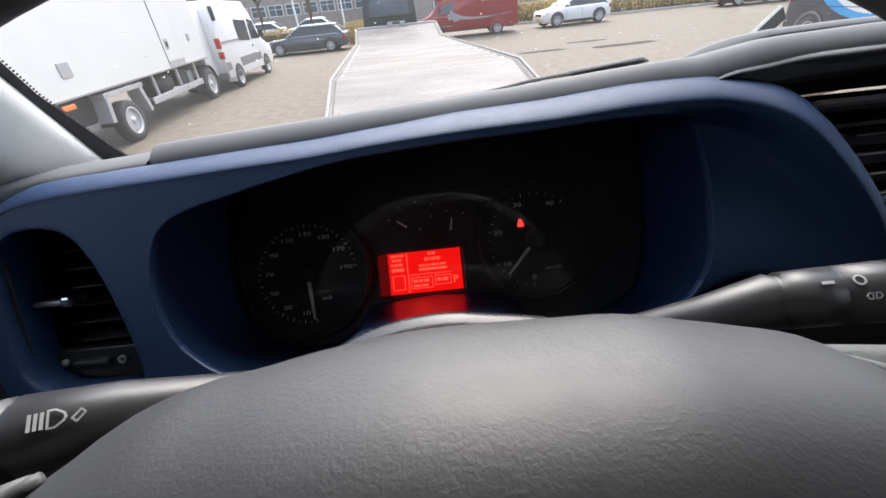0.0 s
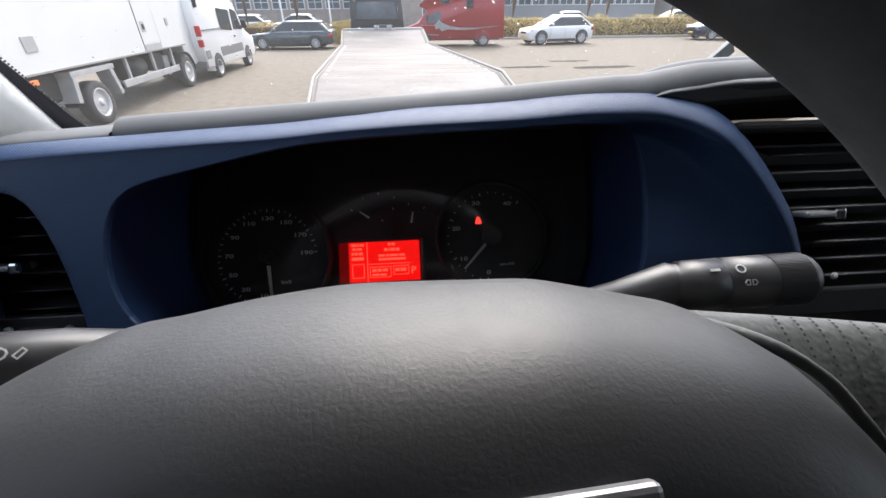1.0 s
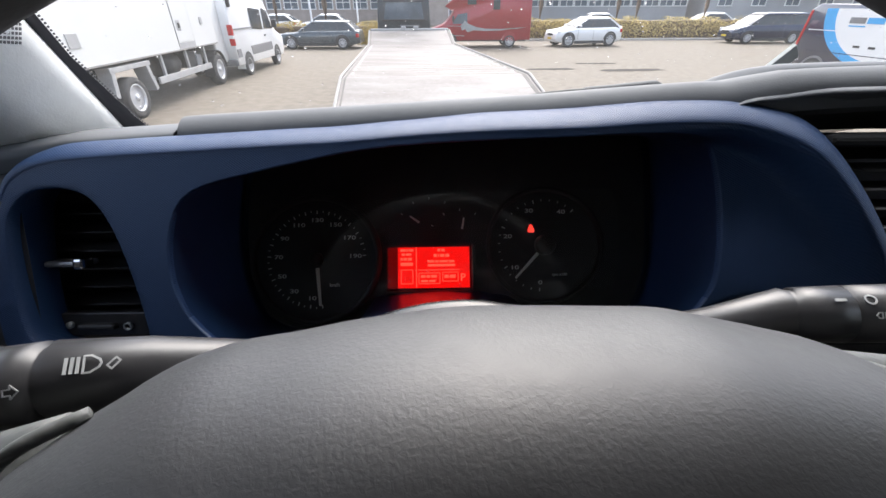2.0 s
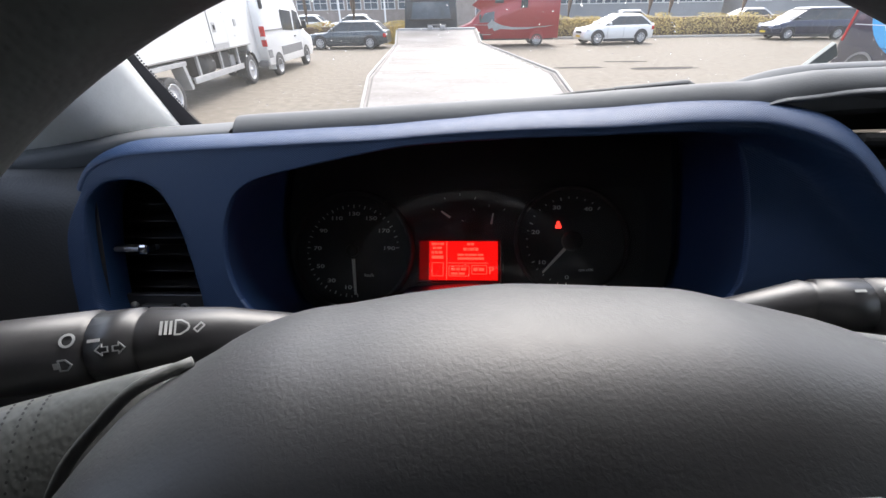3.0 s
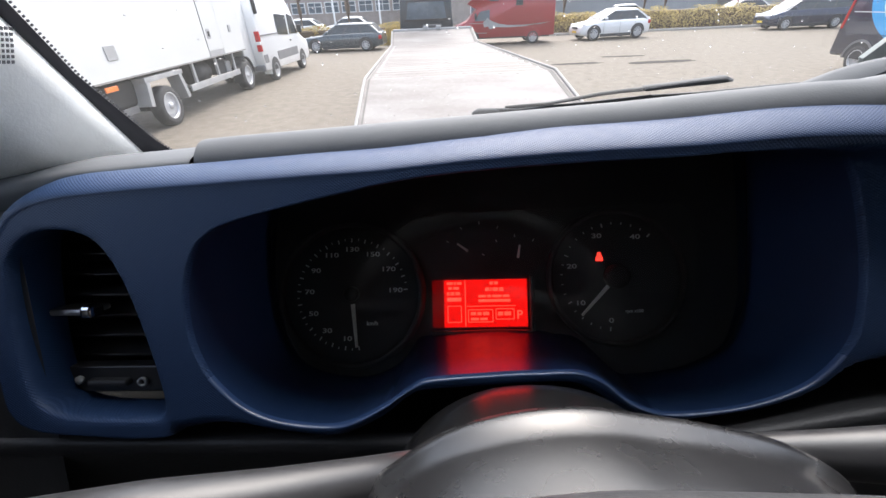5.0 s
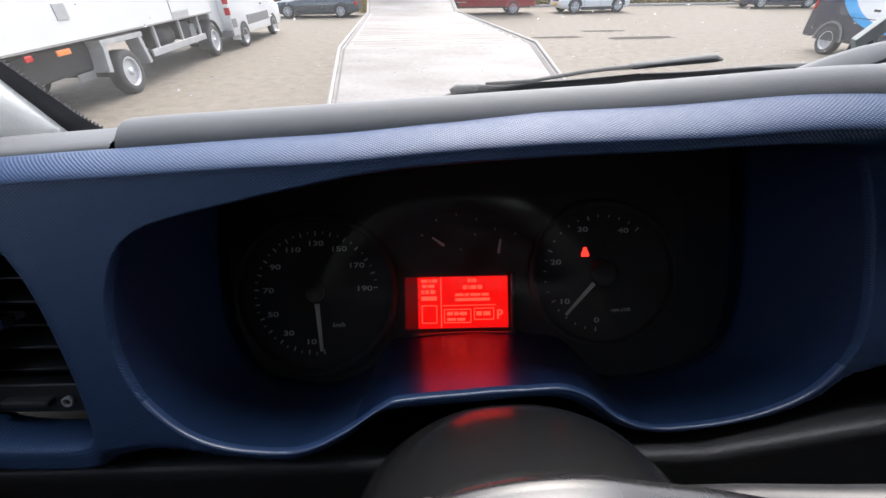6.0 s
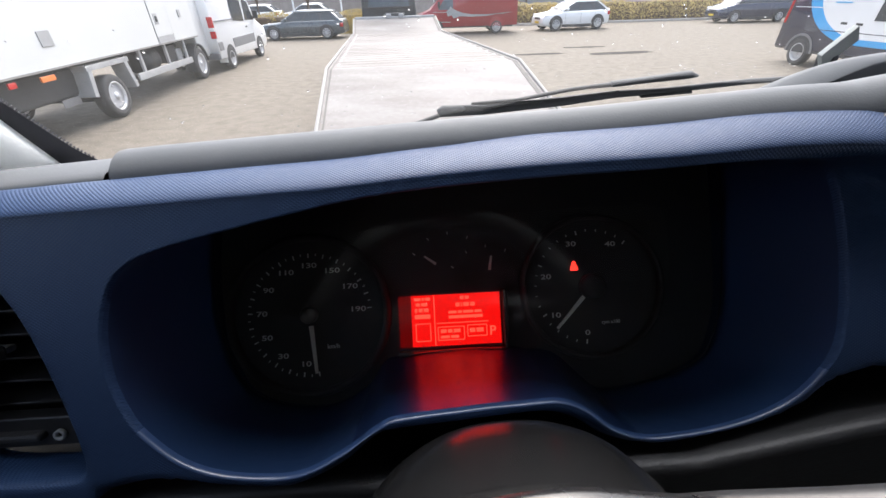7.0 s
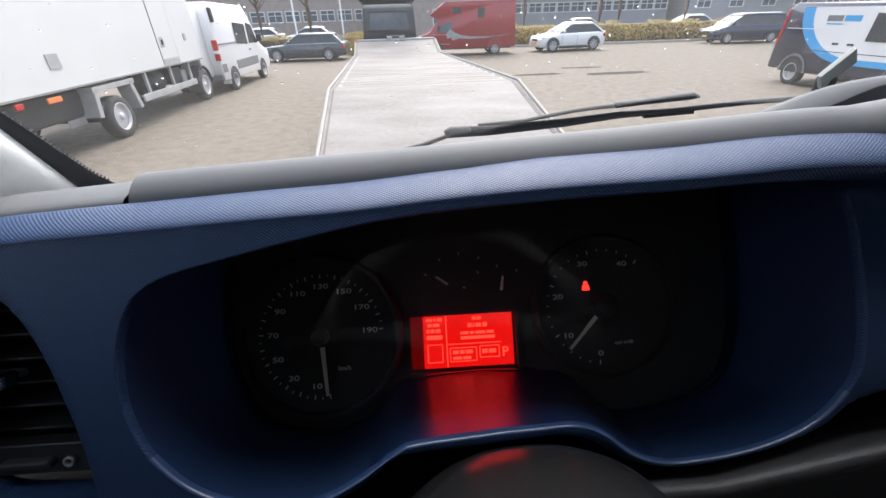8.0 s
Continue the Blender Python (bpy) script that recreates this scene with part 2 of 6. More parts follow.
def loft(bm, rings, closed=True, caps=False):
    """Joins rings of points of equal length into a skin."""
    vs = [[bm.verts.new(p) for p in r] for r in rings]
    n = len(vs[0])
    for a, b in zip(vs, vs[1:]):
        for i in range(n if closed else n - 1):
            j = (i + 1) % n
            bm.faces.new((a[i], a[j], b[j], b[i]))
    if caps:
        bm.faces.new(vs[0][::-1])
        bm.faces.new(vs[-1])
    shade(bm)
    return bm


def frame_of(d):
    d = Vector(d).normalized()
    s = d.cross(Vector((0, 0, 1)))
    s = s.normalized() if s.length > 1e-4 else Vector((1, 0, 0))
    return d, s, s.cross(d)


def tube(bm, pts, radii, n=16, caps=True):
    """A round bar through points, with a radius at each."""
    pts = [Vector(p) for p in pts]
    rings = []
    for i, p in enumerate(pts):
        d = pts[min(i + 1, len(pts) - 1)] - pts[max(i - 1, 0)]
        _, s, u = frame_of(d)
        r = radii[i] if isinstance(radii, (list, tuple)) else radii
        rings.append([p + (s * math.cos(a) + u * math.sin(a)) * r for a in (2 * math.pi * k / n for k in range(n))])
    return loft(bm, rings, True, caps)


def lathe(bm, profile, axis="z", at=(0, 0, 0), n=32):
    """Turns a profile of (radius, height) round an axis."""
    at = Vector(at)
    rings = []
    for r, h in profile:
        ring = []
        for k in range(n):
            a = 2 * math.pi * k / n
            c, s = r * math.cos(a), r * math.sin(a)
            ring.append(at + Vector({"z": (c, s, h), "y": (c, h, s), "x": (h, c, s)}[axis]))
        rings.append(ring)
    return loft(bm, rings, True, profile[0] != profile[-1])


def smooth_loop(pts, n, closed=True):
    """n points evenly along a smooth curve through pts (Catmull-Rom)."""
    pts = [Vector(p) for p in pts]
    k = len(pts)
    dense = []
    for i in range(k if closed else k - 1):
        g = (lambda j: pts[j % k]) if closed else (lambda j: pts[min(max(j, 0), k - 1)])
        p0, p1, p2, p3 = g(i - 1), g(i), g(i + 1), g(i + 2)
        for s in range(12):
            t = s / 12
            dense.append(0.5 * (2 * p1 + (p2 - p0) * t + (2 * p0 - 5 * p1 + 4 * p2 - p3) * t * t + (3 * p1 - p0 - 3 * p2 + p3) * t ** 3))
    dense.append(pts[0] if closed else pts[-1])
    acc = [0.0]
    for a, b in zip(dense, dense[1:]):
        acc.append(acc[-1] + (b - a).length)
    out, j = [], 0
    for q in range(n):
        want = acc[-1] * q / (n if closed else n - 1)
        while j < len(acc) - 2 and acc[j + 1] < want:
            j += 1
        w = (want - acc[j]) / max(acc[j + 1] - acc[j], 1e-9)
        out.append(dense[j].lerp(dense[j + 1], min(max(w, 0), 1)))
    return out


def offset_loop(pts, d):
    """Moves a closed loop in its plane along its outward normals; positive is outward for counter-clockwise loops."""
    n, out = len(pts), []
    area = sum(pts[i].x * pts[(i + 1) % n].y - pts[(i + 1) % n].x * pts[i].y for i in range(n))
    sgn = 1 if area > 0 else -1
    for i in range(n):
        t = (pts[(i + 1) % n] - pts[i - 1]).normalized()
        out.append(pts[i] + Vector((t.y, -t.x)) * d * sgn)
    return out


def inside(p, poly):
    r, n = False, len(poly)
    for i in range(n):
        a, b = poly[i], poly[i - 1]
        if (a.y > p.y) != (b.y > p.y) and p.x < (b.x - a.x) * (p.y - a.y) / (b.y - a.y) + a.x:
            r = not r
    return r


def sheet(bm, outer, holes, lift, step, rows=()):
    """Fills a plane outline with holes by triangles of about the given size, lifted into space by lift(x, y)."""
    from mathutils.geometry import delaunay_2d_cdt

    pts, edges = [], []
    for loop in [outer, *holes]:
        s = len(pts)
        pts += [Vector(p) for p in loop]
        edges += [(s + i, s + (i + 1) % len(loop)) for i in range(len(loop))]
    x0, x1 = min(p.x for p in outer), max(p.x for p in outer)
    y0, y1 = min(p.y for p in outer), max(p.y for p in outer)
    rims = [outer, *holes]
    solid = np.array([tuple(q) for loop in rims for q in loop])
    for loop, away in rows:
        row = []
        for p in offset_loop(loop, away):
            if inside(p, outer) and not any(inside(p, h) for h in holes) and np.hypot(solid[:, 0] - p.x, solid[:, 1] - p.y).min() > abs(away) * 0.8:
                row.append(p)
        pts += row
        rims.append(row)
    rim = np.array([tuple(q) for loop in rims for q in loop])
    for i in range(1, int((x1 - x0) / step)):
        for j in range(1, int((y1 - y0) / step)):
            p = Vector((x0 + i * step, y0 + j * step))
            if inside(p, outer) and not any(inside(p, h) for h in holes):
                if np.hypot(rim[:, 0] - p.x, rim[:, 1] - p.y).min() > step * 0.55:
                    pts.append(p)
    vs, _, fs, *_ = delaunay_2d_cdt(pts, edges, [], 0, 1e-7)
    made = [bm.verts.new(lift(v.x, v.y)) for v in vs]
    for fc in fs:
        c = sum((Vector(vs[i]) for i in fc), Vector((0, 0))) / len(fc)
        if inside(c, outer) and not any(inside(c, h) for h in holes):
            bm.faces.new([made[i] for i in fc])
    shade(bm)
    return bm


def prism(bm, outline, depth, lift):
    """A flat plate: outline in 2D, lifted by lift(x, y, d) at d = 0 and d = depth."""
    a = [bm.verts.new(lift(p[0], p[1], 0)) for p in outline]
    b = [bm.verts.new(lift(p[0], p[1], depth)) for p in outline]
    n = len(a)
    for i in range(n):
        j = (i + 1) % n
        bm.faces.new((a[i], a[j], b[j], b[i]))
    bm.faces.new(a[::-1])
    bm.faces.new(b)
    return bm


def lettering(name, text, size, m, material, parent, depth=0.0002, label=""):
    """Raised print in the built-in font, turned into a mesh, centred at the pose m."""
    cu = bpy.data.curves.new(name, "FONT")
    cu.body, cu.size, cu.extrude, cu.offset, cu.align_x, cu.align_y, cu.resolution_u = text, size, depth, size * 0.014, "CENTER", "CENTER", 3
    tmp = bpy.data.objects.new(name, cu)
    scene.collection.objects.link(tmp)
    bpy.context.view_layer.update()
    me = bpy.data.meshes.new_from_object(tmp.evaluated_get(bpy.context.evaluated_depsgraph_get()))
    bpy.data.objects.remove(tmp)
    bpy.data.curves.remove(cu)
    me.materials.clear()
    me.materials.append(M[material])
    me.transform(m)
    ob = new(name, me)
    ob.parent = parent
    if label:
        tagged(ob, label)
    return ob

# ==== the driver's place: dashboard ====
INWARD = Vector((0, 0.838, -0.545))


FASCIA = [(-0.2703, 1.968), (-0.2248, 1.9615), (-0.1875, 1.961), (-0.153, 1.9655), (-0.121, 1.9605), (-0.0925, 1.9575), (-0.0775, 1.960), (-0.0595, 1.9685), (-0.0448, 1.979), (-0.032, 1.982),
          (0.023, 1.9815), (0.048, 1.9795), (0.0643, 1.972), (0.0797, 1.9605), (0.1045, 1.951), (0.14, 1.954), (0.169, 1.961), (0.188, 1.970), (0.202, 1.983), (0.2165, 1.991), (0.2287, 1.9935), (0.268, 1.990), (0.308, 1.979),
          (0.303, 2.0), (0.2885, 2.031), (0.2734, 2.0535), (0.2585, 2.072), (0.2433, 2.088), (0.2295, 2.097), (0.2112, 2.1025), (0.192, 2.105), (0.152, 2.1055), (0.1024, 2.103), (0.0421, 2.1015), (-0.0084, 2.099), (-0.054, 2.0955), (-0.1, 2.0935), (-0.15, 2.091), (-0.2, 2.0885),
          (-0.2365, 2.085), (-0.2577, 2.077), (-0.268, 2.062), (-0.2807, 2.0351), (-0.2794, 1.9954)]
OPENING = [(-0.1655, 2.040), (-0.166, 2.018), (-0.1605, 2.000), (-0.1525, 1.9885), (-0.138, 1.976), (-0.119, 1.9685), (-0.0925, 1.9655), (-0.076, 1.9682), (-0.0575, 1.977), (-0.0405, 1.9872), (-0.030, 1.990),
           (0.008, 1.9905), (0.03, 1.9895), (0.051, 1.9880), (0.066, 1.9812), (0.082, 1.9675), (0.101, 1.9585), (0.122, 1.9582), (0.146, 1.9615), (0.166, 1.9675), (0.182, 1.976), (0.193, 1.9875), (0.2015, 2.003), (0.2045, 2.022), (0.206, 2.045),
           (0.205, 2.065), (0.2, 2.083), (0.188, 2.0945), (0.17, 2.100), (0.145, 2.1015), (0.12, 2.101), (0.093, 2.0995), (0.042, 2.098), (-0.0084, 2.0955), (-0.044, 2.0920), (-0.0785, 2.086), (-0.104, 2.081), (-0.1335, 2.0745), (-0.149, 2.0685), (-0.159, 2.0585)]
VENT = [(-0.2485, 2.0705), (-0.2602, 2.063), (-0.267, 2.051), (-0.2689, 2.024), (-0.2665, 1.9965), (-0.2615, 1.9805), (-0.2495, 1.9725), (-0.2290, 1.9695), (-0.2001, 1.9690), (-0.187, 1.9705), (-0.1821, 1.9780), (-0.1856, 2.0029), (-0.1951, 2.0382), (-0.2047, 2.0585), (-0.2155, 2.0688), (-0.2316, 2.0725)]
fascia_loop = smooth_loop([Vector(p) for p in FASCIA], 320)
opening_loop = smooth_loop([Vector(p) for p in OPENING], 320)
vent_loop = smooth_loop([Vector(p) for p in VENT], 110)
right_low = max(range(len(fascia_loop)), key=lambda i: fascia_loop[i].x)
left_high = max(i for i in range(right_low, len(fascia_loop)) if fascia_loop[i].y > 2.062)
rim_line = fascia_loop[right_low:left_high + 1]
rim_xy = np.array([tuple(p) for p in rim_line])
low_xy = np.array([tuple(p) for p in fascia_loop if p.y < 2.0 and -0.18 < p.x < 0.24])


def ease(v, a, b):
    t = min(max((v - a) / (b - a), 0), 1)
    return t * t * (3 - 2 * t)


def face_depth(x, z):
    """How far forward the fascia's face stands: leaning back from its lower lip to the front edge of the hood."""
    low = float(np.interp(x, [-0.33, -0.05, 0, 0.06, 0.1, 0.15, 0.2, 0.25, 0.31], [-0.115, -0.115, -0.111, -0.104, -0.100, -0.100, -0.100, -0.105, -0.115]))
    high = float(np.interp(x, [-0.33, -0.05, 0.2, 0.22, 0.24, 0.26, 0.284, 0.31], [-0.062, -0.060, -0.060, -0.066, -0.076, -0.084, -0.094, -0.102]))
    top = float(np.interp(x, [-0.33, -0.24, -0.1, 0, 0.04, 0.08, 0.12, 0.16], [2.083, 2.086, 2.094, 2.0985, 2.099, 2.100, 2.1025, 2.1035]))
    return low + (high - low) * (z - 1.965) / (top - 1.965)


def skin(x, z):
    """The front skin of the fascia below the hood's edge; its right-hand part is hollowed under the hood."""
    d = float(np.hypot(rim_xy[:, 0] - x, rim_xy[:, 1] - z).min())
    hollow = 0.024 * ease(x, 0.13, 0.20) * ease(z, 1.995, 2.09) * ease(d, 0.001, 0.020)
    under = 0.0
    if z < 2.0 and x > -0.19:
        under = 1.1 * max(0.0, 0.0052 - float(np.hypot(low_xy[:, 0] - x, low_xy[:, 1] - z).min()))
    return Vector((x, face_depth(x, z) + under + hollow, z))


def hood_way(x):
    """From the hood's front edge to its back edge."""
    xs = [-0.28, -0.26, -0.24, -0.2, 0.0, 0.04, 0.08, 0.12, 0.16, 0.2, 0.228, 0.2535, 0.284, 0.306]
    return Vector([float(np.interp(x, xs, v)) for v in (
        [-0.010, -0.006, -0.002, 0, 0, 0, 0, 0, 0.001, 0.004, 0.009, 0.0125, 0.014, 0.013],
        [0.012, 0.016, 0.022, 0.027, 0.029, 0.030, 0.028, 0.025, 0.022, 0.020, 0.018, 0.017, 0.015, 0.012],
        [0.003, 0.005, 0.0065, 0.0045, 0.0045, 0.006, 0.007, 0.0088, 0.0102, 0.0117, 0.0118, 0.0092, 0.0058, 0.002])])


dashboard = thing("dashboard", pose(0, 0, 1.95), "blue and black plastic van dashboard with round vents below the windscreen", "dashboard")
DASH = dashboard.matrix_world.inverted()


def local(bm, m):
    bmesh.ops.transform(bm, matrix=m, verts=bm.verts)
    return bm


def wall_way(z):
    """The way a hole's wall runs: square to the skin below, level under the hood."""
    t = min(max((z - 1.985) / 0.085, 0), 1)
    return INWARD.lerp(Vector((0, 1.15, 0.02)), t)


def lip(bm, loop, steps, keep=None):
    """Lofts a rounded edge and a wall inward from a hole: steps of (inset, depth); keep picks a stretch of it."""
    rings = []
    for inset, depth in steps:
        rings.append([skin(p.x, p.y) + wall_way(p.y) * depth for p in offset_loop(loop, -inset)])
    if keep:
        return loft(bm, [[ring[i] for i in keep] for ring in rings], False)
    return loft(bm, rings)


bm = bmesh.new()
sheet(bm, fascia_loop, [opening_loop, vent_loop], skin, 0.004, [(opening_loop, d) for d in (0.0007, 0.0018, 0.0038, 0.0062)] + [(fascia_loop, -d) for d in (0.0010, 0.0028, 0.0052, 0.0085, 0.012, 0.0155)])
low_first = next(i for i, p in enumerate(opening_loop) if p.y < 1.994)
low_last = max(i for i, p in enumerate(opening_loop) if p.y < 1.994)
OPENING_LIP = [(0, 0), (0.0003, 0.0002), (0.0008, 0.0008), (0.0012, 0.0018), (0.0016, 0.004)]
lip(bm, opening_loop, OPENING_LIP, list(range(low_last, len(opening_loop))) + list(range(low_first + 1)))
lip(bm, vent_loop, [(0, 0), (0.001, 0.0006), (0.002, 0.002), (0.0028, 0.005), (0.0038, 0.012), (0.0042, 0.030)])
lip(bm, fascia_loop, [(0, 0), (-0.0004, 0.0008), (-0.0006, 0.003), (-0.0006, 0.008)])
# the hood: a broad rounded edge from the face back to the pad
rings = []
for along, rise in ((0, 0), (0.0, 0.0007), (0.03, 0.0016), (0.10, 0.0024), (0.22, 0.0030), (0.4, 0.0031), (0.6, 0.0026), (0.8, 0.0016), (0.93, 0.0006), (1.0, 0.0), (1.01, -0.002), (1.01, -0.010)):
    ring = []
    for i, p in enumerate(rim_line):
        q, way = skin(p.x, p.y), hood_way(p.x)
        t = rim_line[min(i + 1, len(rim_line) - 1)] - rim_line[max(i - 1, 0)]
        out = Vector((t.x, 0, t.y)).cross(way).normalized()
        if out.z < 0 and p.x < 0.25 or out.x + out.z < 0:
            out = -out
        ring.append(q + way * along + out * rise)
    rings.append(ring)
loft(bm, rings, False)
bmesh.ops.remove_doubles(bm, verts=bm.verts, dist=1e-5)
fascia = part("fascia", local(bm, DASH), "blue", dashboard, "blue fascia with a fine woven grain")

# lower lip only, where the lighter blue draws the bright line
bm = bmesh.new()
lip(bm, opening_loop, [(-0.0004, -0.0001)] + OPENING_LIP, list(range(low_first, low_last + 1)))
part("opening_edge", local(bm, DASH), "blue_highlight", dashboard, "polished blue edge of the instrument opening, lightened as a highlight")

CW, CN = Vector((0, 0.573, 0.819)), Vector((0, -0.819, 0.573))
CLUSTER = Matrix(((1, 0, 0, 0), (0, CW.y, CN.y, 0), (0, CW.z, CN.z, 1.973), (0, 0, 0, 1)))


def tunnel_end(p):
    """Where the tunnel wall from the lip at p meets the plane of the dials."""
    q, way = skin(p.x, p.y), wall_way(p.y)
    d = (Vector((0, 0, 1.973)) - q).dot(CN) / way.dot(CN)
    q = q + way * d
    x, up = q.x, (q - Vector((0, 0, 1.973))).dot(CW)
    q -= CW * max(0.0, up - 0.112)
    if up < -0.0335 and p.y < 2.0:
        q += CW * (-0.0335 - up) * ease(x, -0.062, -0.040) * (1 - ease(x, 0.06, 0.11))
    return q


starts = [skin(p.x, p.y) + wall_way(p.y) * 0.004 for p in offset_loop(opening_loop, -0.0016)]
ends = [tunnel_end(p) for p in offset_loop(opening_loop, -0.004)]
rings = [[a.lerp(e, t) + Vector((0, 0, -0.004 * math.sin(math.pi * t))) * (1 if a.z < 2.03 else 0) for a, e in zip(starts, ends)] for t in (0, 0.15, 0.35, 0.6, 0.85, 1.0)]
first = next(i for i, p in enumerate(starts) if p.x > -0.058 and p.z < 2.0)
last = next(i for i in range(first, len(starts)) if starts[i].x > 0.10)
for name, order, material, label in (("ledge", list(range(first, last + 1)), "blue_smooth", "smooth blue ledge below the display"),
                                     ("recess_wall", list(range(last, len(starts))) + list(range(first + 1)), "blue_shaded", "blue tunnel round the instruments")):
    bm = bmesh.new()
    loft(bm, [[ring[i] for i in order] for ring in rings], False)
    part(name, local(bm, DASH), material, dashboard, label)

# soft pad along the top, the joint at its start, and the sheet to the windscreen


def top_line(x):
    """The back edge of the hood: its depth and height."""
    xs = [-0.36, -0.3, -0.24, -0.2, -0.15, -0.1, 0, 0.04, 0.08, 0.12, 0.16, 0.2, 0.22, 0.235, 0.25, 0.3, 0.36, 0.55]
    ys = [-0.045, -0.045, -0.040, -0.0335, -0.032, -0.0305, -0.031, -0.031, -0.033, -0.037, -0.040, -0.043, -0.047, -0.050, -0.053, -0.056, -0.056, -0.056]
    zs = [2.075, 2.084, 2.0925, 2.0932, 2.096, 2.098, 2.103, 2.105, 2.1075, 2.1113, 2.1137, 2.1157, 2.1202, 2.1235, 2.1258, 2.129, 2.130, 2.131]
    return float(np.interp(x, xs, ys)), float(np.interp(x, xs, zs))


def glass_base(x):
    return 0.325 - 0.48 * (x - 0.45) ** 2


def pad_ring(x, rise):
    y, z = top_line(x)
    y, end = y + 0.0008, glass_base(x) + 0.015
    prof = [(0.003, -0.014), (0.0, -0.006), (0.0004, -0.001), (0.003, 0.36 * rise), (0.007, 0.72 * rise), (0.011, 0.93 * rise), (0.0155, rise), (0.022, 0.88 * rise), (0.03, 0.5 * rise)]
    ring = [Vector((x, y + a, z + b)) for a, b in prof]
    last = ring[-1]
    for t in (0.06, 0.2, 0.4, 0.6, 0.8, 1.0):
        along = (end - last.y) * t
        ring.append(Vector((x, last.y + along, max(1.99, last.z - 0.42 * along))))
    return ring


def pad_rise(x):
    return float(np.interp(x, [-0.17, 0.06, 0.12, 0.18, 0.235, 0.25, 0.3, 0.5], [0.0085, 0.0093, 0.0092, 0.0108, 0.0102, 0.0092, 0.0080, 0.0070]))


bm = bmesh.new()
loft(bm, [pad_ring(x, pad_rise(x)) for x in np.linspace(-0.168, 0.55, 120)], False)
part("top_pad", local(bm, DASH), "pad", dashboard, "dark grey soft pad along the top")
bm = bmesh.new()
loft(bm, [pad_ring(x, 0.0022) for x in np.linspace(-0.36, -0.171, 20)], False)
part("top_trim", local(bm, DASH), "pad", dashboard, "grey trim strip beside the pad")
bm = bmesh.new()
loft(bm, [[p + Vector((0, 0.003, -0.004)) for p in pad_ring(x, 0.001)] for x in np.linspace(-0.38, 0.56, 30)], False)
part("top_base", local(bm, DASH), "black_smooth", dashboard)


def slat(width, chord, thick):
    bm = bmesh.new()
    ring = [(chord * (0.5 * math.cos(a)), thick * 0.5 * math.sin(a)) for a in (2 * math.pi * k / 10 for k in range(10))]
    return loft(bm, [[Vector((s * width / 2, q[0], q[1])) for q in ring] for s in (-1, 1)], True, True)


def vent(name, at, width, height, count, tab_x, label, rise=0.0, tab_z=0.0, tab_y=0.0):
    """An air vent: dark box, slats, a chrome-tipped tab; its face leans back with the fascia."""
    v = part(name, boxm((width, 0.004, height), (0, 0.036, 0), 0.0), "dial", dashboard, label)
    v.matrix_local = DASH @ Matrix.Translation(at) @ Matrix.Rotation(-math.atan(0.41), 4, "X")
    shared = mesh("slat", slat(width, 0.018, 0.0022), "black_smooth")
    for k in range(count):
        s = new("slat", shared)
        s.parent = v
        s.matrix_local = pose(0, 0.012, rise + (k - (count - 1) / 2) * height / count, 22, 0, 0)
    t = part("tab", boxm((0.026, 0.016, 0.0042), (tab_x, tab_y, tab_z), 0.0015), "silver", v, "silver adjusting tab")
    part("tab_grip", boxm((0.008, 0.010, 0.008), (tab_x + 0.011, tab_y - 0.004, tab_z), 0.002), "chrome", v, "chrome grip")
    return v


left_vent = vent("air_vent", (-0.254, -0.0589, 2.0198), 0.125, 0.094, 7, 0.002, "black slatted air vent with a chrome tab", 0.0023, -0.0078, -0.002)
part("top_wall", boxm((0.12, 0.05, 0.002), (0, 0.022, 0.0475)), "dial", left_vent)
part("back_wall", boxm((0.14, 0.003, 0.13), (0, 0.041, 0)), "dial", left_vent)
for dx in (-1, 1):
    bm = bmesh.new()
    box(bm, (0.002, 0.03, 0.08), (dx * 0.0523, 0.02, 0), 0)
    part("side_wall", bm, "dial", left_vent)
part("thumbwheel", boxm((0.026, 0.01, 0.0045), (0.019, -0.006, -0.0535), 0.0015), "black", left_vent, "ribbed thumbwheel")
part("lower_plate", boxm((0.098, 0.010, 0.017), (0.010, -0.001, -0.0525), 0.001), "black_smooth", left_vent)
bm = bmesh.new()
lathe(bm, [(0.0, 0), (0.0026, 0), (0.0026, -0.002), (0.0, -0.002)], "y", (-0.0012, -0.0062, -0.0525), 16)
part("shut_mark", bm, "white_ink", left_vent, "white dot")
bm = bmesh.new()
lathe(bm, [(0.0017, 0), (0.0030, 0), (0.0030, -0.002), (0.0017, -0.002), (0.0017, 0)], "y", (0.0395, -0.0062, -0.0540), 20)
part("open_mark", bm, "white_ink", left_vent, "white ring")

right_vent = vent("air_vent", (0.379, -0.090, 2.042), 0.19, 0.10, 8, -0.064, "wide black centre air vent with slats")
bm = bmesh.new()
lathe(bm, [(0.0, 0), (0.0026, 0), (0.0026, -0.0008), (0.0, -0.0008)], "y", (-0.051, -0.006, -0.044), 16)
part("shut_mark", bm, "white_ink", right_vent, "white dot")
bm = bmesh.new()
box(bm, (0.33, 0.006, 0.02), (0.04, -0.002, -0.063), 0.002)
box(bm, (0.33, 0.010, 0.008), (0.04, 0.004, 0.060), 0.003)
part("surround", bm, "matt", right_vent, "black vent surround")

